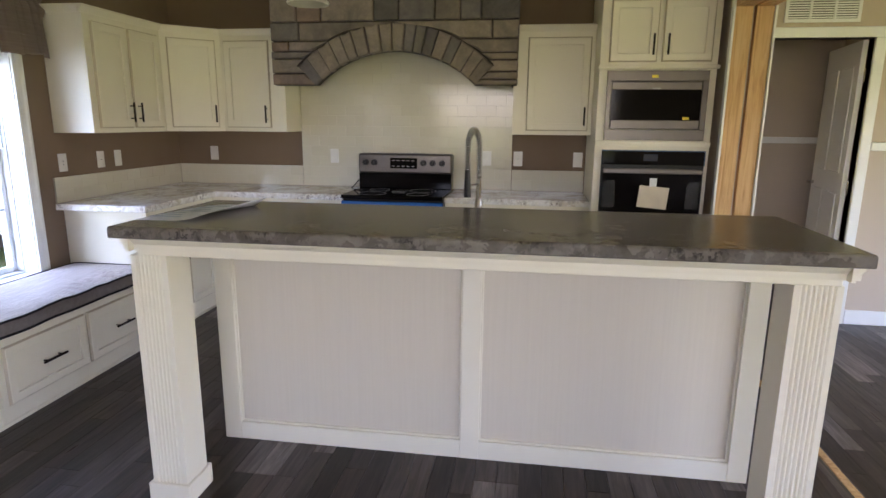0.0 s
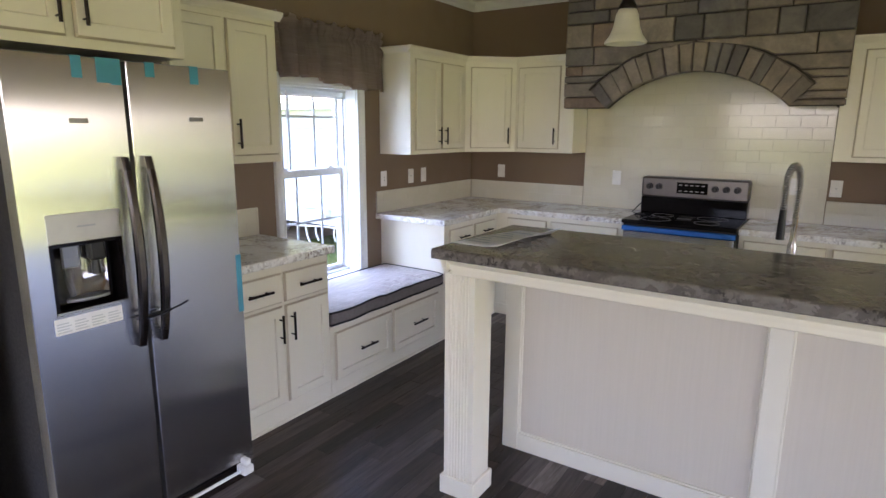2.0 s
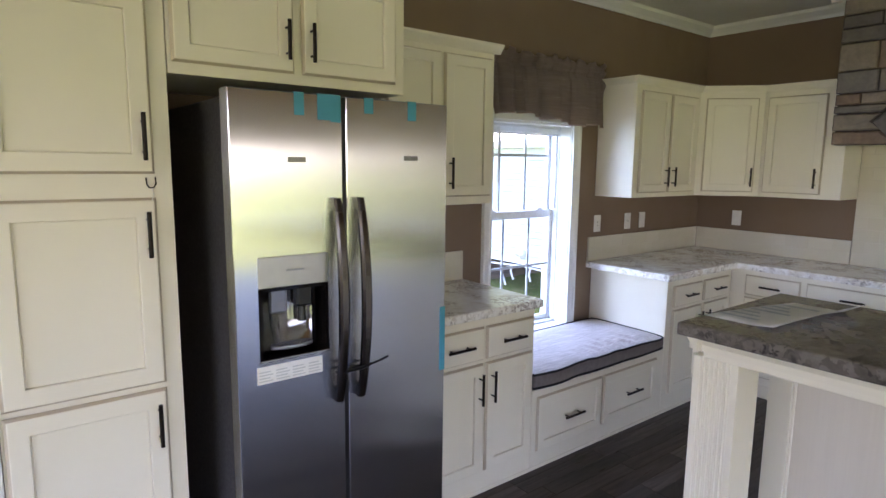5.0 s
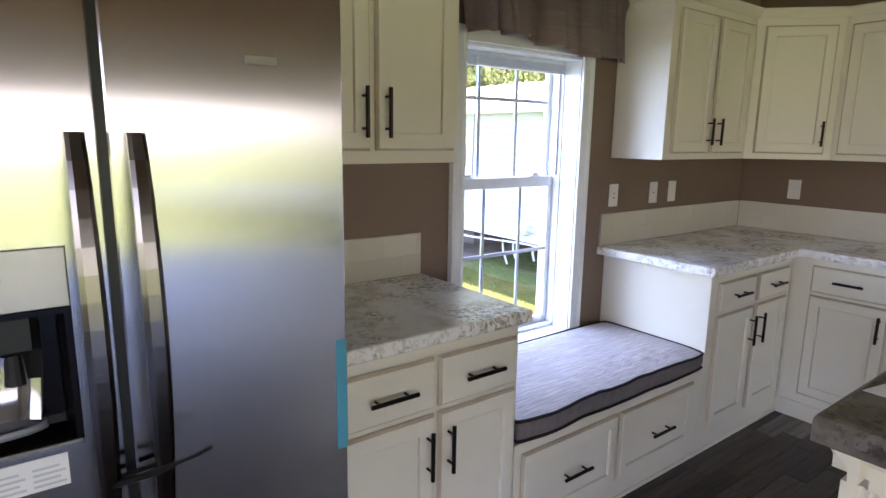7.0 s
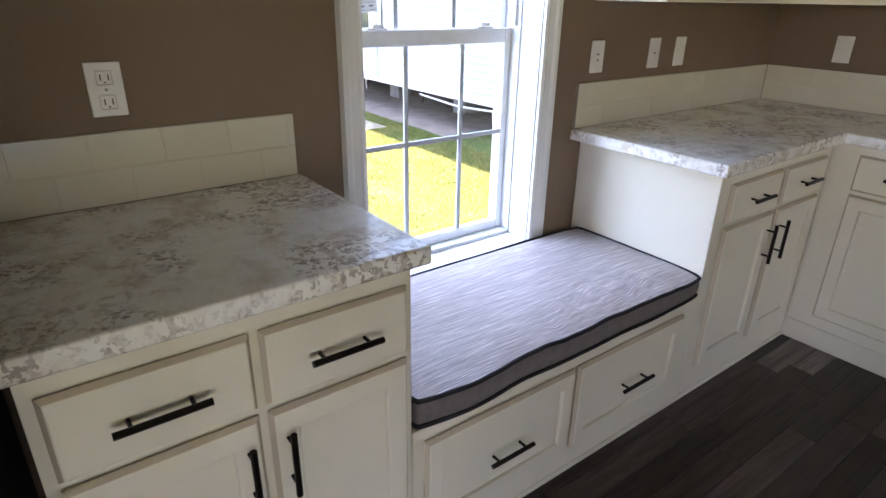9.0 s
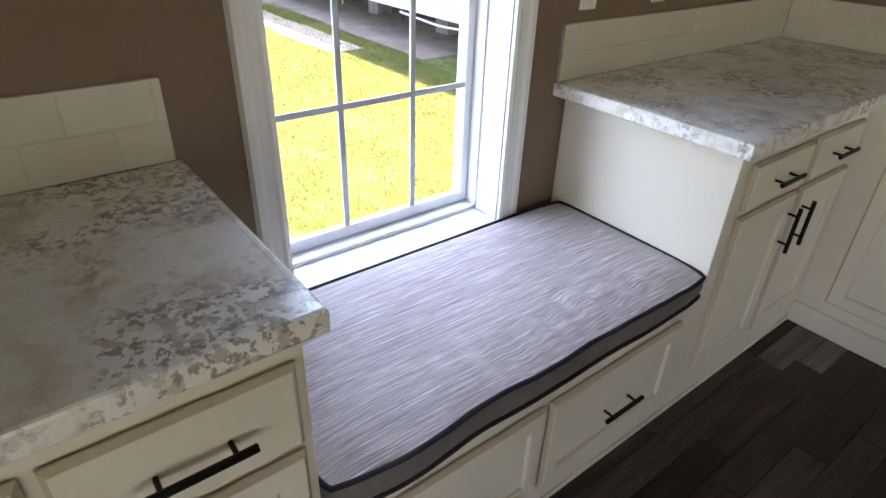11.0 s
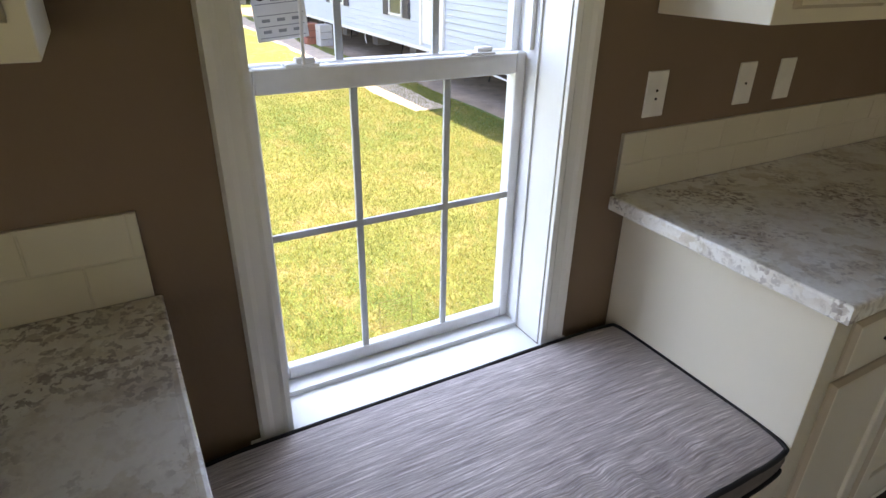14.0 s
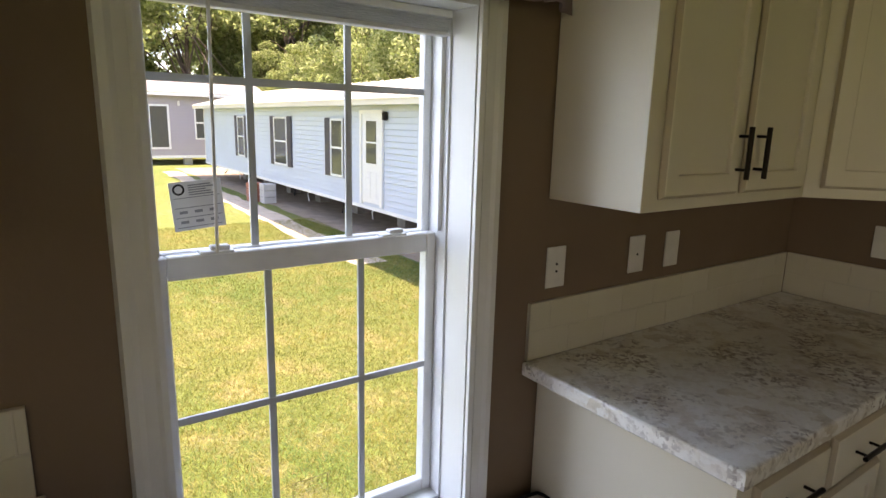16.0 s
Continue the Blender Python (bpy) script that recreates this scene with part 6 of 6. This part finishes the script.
def lilac_house():
    h = thing("mobile_home", pose(0, 0, 0), "lilac-grey mobile home with a sliding glass door", "house")
    x, y0, y1, z0, z1 = -36.0, 1.0, 13.5, -0.50, 2.62
    lap_wall(h, "wall", SIDING_LILAC, (x, y0, 0), (x, y1, 0), (1, 0, 0), z0, z1, 0.15)
    part("wall", boxes((x - 4.5, x - 0.101, y0, y1, z0, z1)), SIDING_LILAC, h)
    bm = bmesh.new()
    a = [bm.verts.new(p) for p in ((x + 0.4, y0 - 0.3, z1 + 0.1), (x + 0.4, y1 + 0.3, z1 + 0.1), (x - 2.6, y1 + 0.3, z1 + 0.95), (x - 2.6, y0 - 0.3, z1 + 0.95))]
    bm.faces.new(a)
    r = part("roof", bm, SHINGLE, h, "grey shingle roof")
    r.modifiers.new("thick", "SOLIDIFY").thickness = 0.06
    part("fascia", boxes((x + 0.38, x + 0.42, y0 - 0.3, y1 + 0.3, z1 - 0.02, z1 + 0.14)), VINYL, h)
    part("soffit", boxes((x + 0.024, x + 0.38, y0 - 0.3, y1 + 0.3, z1, z1 + 0.04)), VINYL, h)
    part("skirt_board", boxes((x + 0.023, x + 0.05, y0, y1, z0 - 0.12, z0 + 0.02)), VINYL, h)
    s = part("sliding_door", boxes((x + 0.02, x + 0.08, 6.70, 6.80, -0.15, 2.15), (x + 0.02, x + 0.08, 8.52, 8.62, -0.15, 2.15), (x + 0.02, x + 0.08, 7.62, 7.70, -0.05, 2.05), (x + 0.02, x + 0.08, 6.80, 8.52, 2.05, 2.15), (x + 0.02, x + 0.08, 6.80, 8.52, -0.15, -0.05)), VINYL, h, "white framed sliding glass door")
    for p, q in ((6.80, 7.62), (7.70, 8.52)):
        part("pane", boxes((x + 0.03, x + 0.05, p, q, -0.05, 2.05)), PANE_DARK, s)
    w = part("window", boxes((x + 0.02, x + 0.08, 9.86, 9.93, 0.36, 2.13), (x + 0.02, x + 0.08, 10.6, 10.67, 0.36, 2.13), (x + 0.02, x + 0.08, 9.93, 10.6, 0.36, 0.44), (x + 0.02, x + 0.08, 9.93, 10.6, 2.05, 2.13), (x + 0.02, x + 0.08, 9.93, 10.6, 1.2, 1.28)), VINYL, h, "white framed window")
    for p, q in ((0.44, 1.2), (1.28, 2.05)):
        part("pane", boxes((x + 0.03, x + 0.05, 9.93, 10.6, p, q)), PANE_DARK, w)
    part("wall_lamp", boxes((x + 0.023, x + 0.12, 9.05, 9.17, 2.1, 2.35), bevel=0.02), PLATE, h)
    for k in range(5):
        part("pier", boxes((x - 0.7, x - 0.3, y0 + 0.5 + 2.6 * k, y0 + 0.9 + 2.6 * k, GZ, z0)), CONCRETE, h)


lilac_house()


# trees behind the houses
def tree_meshes(seed, height, spread, leaves):
    rnd = random.Random(seed)
    rng = np.random.default_rng(seed)
    bm = bmesh.new()
    trunk_top = height * 0.55
    pts = [(0.15 * math.sin(k), 0.12 * math.cos(k * 1.3), trunk_top * k / 6) for k in range(7)]
    for k, (a, b) in enumerate(zip(pts, pts[1:])):
        rod(bm, a, b, 0.26 - 0.03 * k, 9, 0.26 - 0.03 * (k + 1))
    clumps = []
    for k in range(42):
        z = height * rnd.uniform(0.22, 0.97)
        r = spread * (1 - 0.55 * abs(z / height - 0.5)) * math.sqrt(rnd.uniform(0.1, 1))
        a = rnd.uniform(0, math.tau)
        c = (r * math.cos(a), r * math.sin(a), z)
        clumps.append((c, rnd.uniform(0.7, 1.5)))
        if k % 2 == 0:
            base = pts[min(6, 2 + k // 6)]
            rod(bm, base, c, 0.08, 6, 0.02)
    trunk = mesh_of("trunk", bm, BARK)
    n = leaves
    which = rng.integers(0, len(clumps), n)
    cs = np.array([c for c, r in clumps])[which]
    rs = np.array([r for c, r in clumps])[which]
    d = rng.normal(size=(n, 3))
    d /= np.linalg.norm(d, axis=1)[:, None]
    p = cs + d * (rs * rng.uniform(0.35, 1.05, n) ** 0.6)[:, None] * np.array([1.1, 1.1, 0.8])
    u = rng.normal(size=(n, 3))
    u /= np.linalg.norm(u, axis=1)[:, None]
    v = np.cross(u, rng.normal(size=(n, 3)))
    v /= np.linalg.norm(v, axis=1)[:, None]
    s = rng.uniform(0.09, 0.20, n)[:, None]
    verts = np.stack([p - u * s, p - v * s * 0.5, p + u * s, p + v * s * 0.5], 1).reshape(-1, 3)
    me = bpy.data.meshes.new("crown")
    me.from_pydata(verts.tolist(), [], np.arange(4 * n).reshape(-1, 4).tolist())
    me.materials.append(LEAF)
    return trunk, me


kinds = [tree_meshes(s, h, w, 15000) for s, h, w in ((1, 12.5, 3.6), (2, 15, 4.0), (3, 10.5, 3.6))]
rnd = random.Random(11)
spots = []
for k in range(34):
    spots.append((-66 + 1.9 * k + rnd.uniform(-0.8, 0.8), 24 + rnd.uniform(-2, 3) + (k % 3) * 2.2))
for k in range(14):
    spots.append((-47 + rnd.uniform(-3, 3), -12 + 2.6 * k + rnd.uniform(-1, 1)))
low = len(spots)
for k in range(26):
    spots.append((-62 + 2.1 * k + rnd.uniform(-0.7, 0.7), 15.6 + rnd.uniform(-0.5, 1.2)))
for k, (x, y) in enumerate(spots):
    tr, cr = kinds[k % 3]
    t = thing("tree", pose(x, y, GZ, 0, 0, rnd.uniform(0, 360)), "leafy green broadleaf tree behind the mobile homes", "tree", "trees behind the houses")
    s = rnd.uniform(0.85, 1.25) if k < low else rnd.uniform(0.42, 0.6)
    t.scale = (s, s, s)
    for nm, me in (("trunk", tr), ("crown", cr)):
        o = new(nm, me)
        o.parent = t

# grass blades on the lawn near the window
rng = np.random.default_rng(6)
n = 260000
gx = -3.5 - rng.random(n) ** 1.8 * 13
gy = rng.uniform(1.5, 7.8, n) + (-3.6 - gx) * 0.05
hgt = rng.uniform(0.012, 0.05, n)
lean = rng.normal(0, 0.028, (n, 2))
wd = rng.uniform(0.0018, 0.004, n) * (1 + (-3.6 - gx) * 0.06)
an = rng.uniform(0, math.pi, n)
b0 = np.stack([gx - wd * np.cos(an), gy - wd * np.sin(an), np.full(n, GZ)], 1)
b1 = np.stack([gx + wd * np.cos(an), gy + wd * np.sin(an), np.full(n, GZ)], 1)
tp = np.stack([gx + lean[:, 0], gy + lean[:, 1], GZ + hgt], 1)
me = bpy.data.meshes.new("grass")
me.from_pydata(np.stack([b0, b1, tp], 1).reshape(-1, 3).tolist(), [], np.arange(3 * n).reshape(-1, 3).tolist())


def build_blade(t, b):
    geo = t.nodes.new("ShaderNodeNewGeometry")
    patch = noise_of(t, coords(t), 1.1, 4, 0.6)
    own = ramp(t, geo.outputs["Random Per Island"], [(0, (0.15, 0.19, 0.025)), (0.55, (0.23, 0.235, 0.04)), (1, (0.36, 0.31, 0.11))])
    b.inputs["Roughness"].default_value = 0.7
    see_through_green(t, b, mix(t, 1.0, own, ramp(t, patch, [(0.35, (0.75, 0.82, 0.7)), (0.65, (1.3, 1.12, 1.25))]), "MULTIPLY"), 0.35)


me.materials.append(material("grass_blades", build_blade))
tagged(new("grass", me), "short sunlit grass blades on the lawn", "grass", "", "stuff")


# ---- tiles ----
tile_cache = {}


def tiles(parent, origin, along, out, length, z0, z1, skip=None):
    """Subway tiles, half-bonded, on a plane from origin; pieces share meshes."""
    W, H, J, D = 0.152, 0.0810, 0.0024, 0.008
    a, o = Vector(along), Vector(out)
    row, z = 0, z0
    while z < z1 - 0.012:
        h = min(H, z1 - z)
        s = 0.0 if row % 2 == 0 else -(W + J) / 2
        while s < length - 0.012:
            p, q = max(s, 0), min(s + W, length)
            if q - p > 0.012 and not (skip and skip((p + q) / 2, z + h / 2)):
                key = (round(q - p, 4), round(h, 4), tuple(along))
                if key not in tile_cache:
                    bm = bmesh.new()
                    w2, h2 = (q - p), h
                    f = []
                    for d, y in ((0, 0.0), (0, D * 0.86), (0.0014, D)):
                        f.append([bm.verts.new(tuple(a * u + o * y + Vector((0, 0, v)))) for u, v in ((d, d), (w2 - d, d), (w2 - d, h2 - d), (d, h2 - d))])
                    for r0, r1 in zip(f, f[1:]):
                        for k in range(4):
                            bm.faces.new((r0[k], r0[(k + 1) % 4], r1[(k + 1) % 4], r1[k]))
                    bm.faces.new(f[-1])
                    tile_cache[key] = mesh_of("tile", bm, TILE)
                t = new("tile", tile_cache[key])
                t.location = Vector(origin) + a * p + Vector((0, 0, z - origin[2]))
                t.parent = parent
            s += W + J
        z += H + J
        row += 1


def backsplash(label, origin, along, out, length, z0, z1, bed):
    b = thing("backsplash", pose(0, 0, 0), label, "backsplash", kind="structure")
    part("grout_bed", boxes(bed), GROUT, b)
    tiles(b, origin, along, out, length, z0, z1)


ZT = 0.9155
backsplash("ivory glazed subway tile behind the range", (-1.84, YH - 0.004, ZT), (1, 0, 0), (0, -1, 0), 1.75, ZT, 1.99, (-1.84, -0.09, YH - 0.0108, YH - 0.0005, ZT, 1.99))
backsplash("low ivory tile backsplash beside the window", (XW + 0.004, 3.585, ZT), (0, 1, 0), (1, 0, 0), 1.402, ZT, 1.08, (XW + 0.0005, XW + 0.0108, 3.585, YH - 0.0125, ZT, 1.08))
backsplash("low ivory tile backsplash in the corner", (XW + 0.013, YH - 0.004, ZT), (1, 0, 0), (0, -1, 0), 1.112, ZT, 1.08, (XW + 0.013, -1.845, YH - 0.0108, YH - 0.0005, ZT, 1.08))
backsplash("low ivory tile backsplash beside the oven tower", (-0.085, YH - 0.004, ZT), (1, 0, 0), (0, -1, 0), 0.565, ZT, 1.08, (-0.085, 0.48, YH - 0.0108, YH - 0.0005, ZT, 1.08))
backsplash("low ivory tile backsplash beside the fridge", (XW + 0.004, 1.75, ZT), (0, 1, 0), (1, 0, 0), 0.712, ZT, 1.08, (XW + 0.0005, XW + 0.0108, 1.75, 2.462, ZT, 1.08))

# ---- floor planks ----
floor = thing("floor", pose(0, 0, 0), "weathered grey-brown wood-look vinyl planks", "floor", kind="structure")
PW, PL = 0.092, 0.61
plank_cache = {}


def plank_mesh(length):
    key = round(length, 3)
    if key not in plank_cache:
        plank_cache[key] = mesh_of("plank", boxes((0.0006, PW - 0.0006, 0.0006, length - 0.0006, -0.012, 0.0), bevel=0.0012), FLOOR)
    return plank_cache[key]


rnd = random.Random(17)
rest = bmesh.new()
x, near = XW, 0
while x < XE:
    y = YS - rnd.choice((0, 0.1, 0.2, 0.31, 0.41, 0.51))
    while y < 6.9:
        a, b = max(y, YS), min(y + PL, 6.9)
        if b - a > 0.03:
            if -2.45 <= x <= 1.75 and b > 0.3 and a < 4.4 and near < 300:
                p = new("plank", plank_mesh(b - a))
                p.location, p.parent = (x, a, 0), floor
                near += 1
            else:
                box(rest, x + 0.0006, x + PW - 0.0006, a, b - 0.0012, -0.012, 0.0)
        y += PL
    x += PW
tagged(part("far_planks", rest, FLOOR, floor), kind="stuff")
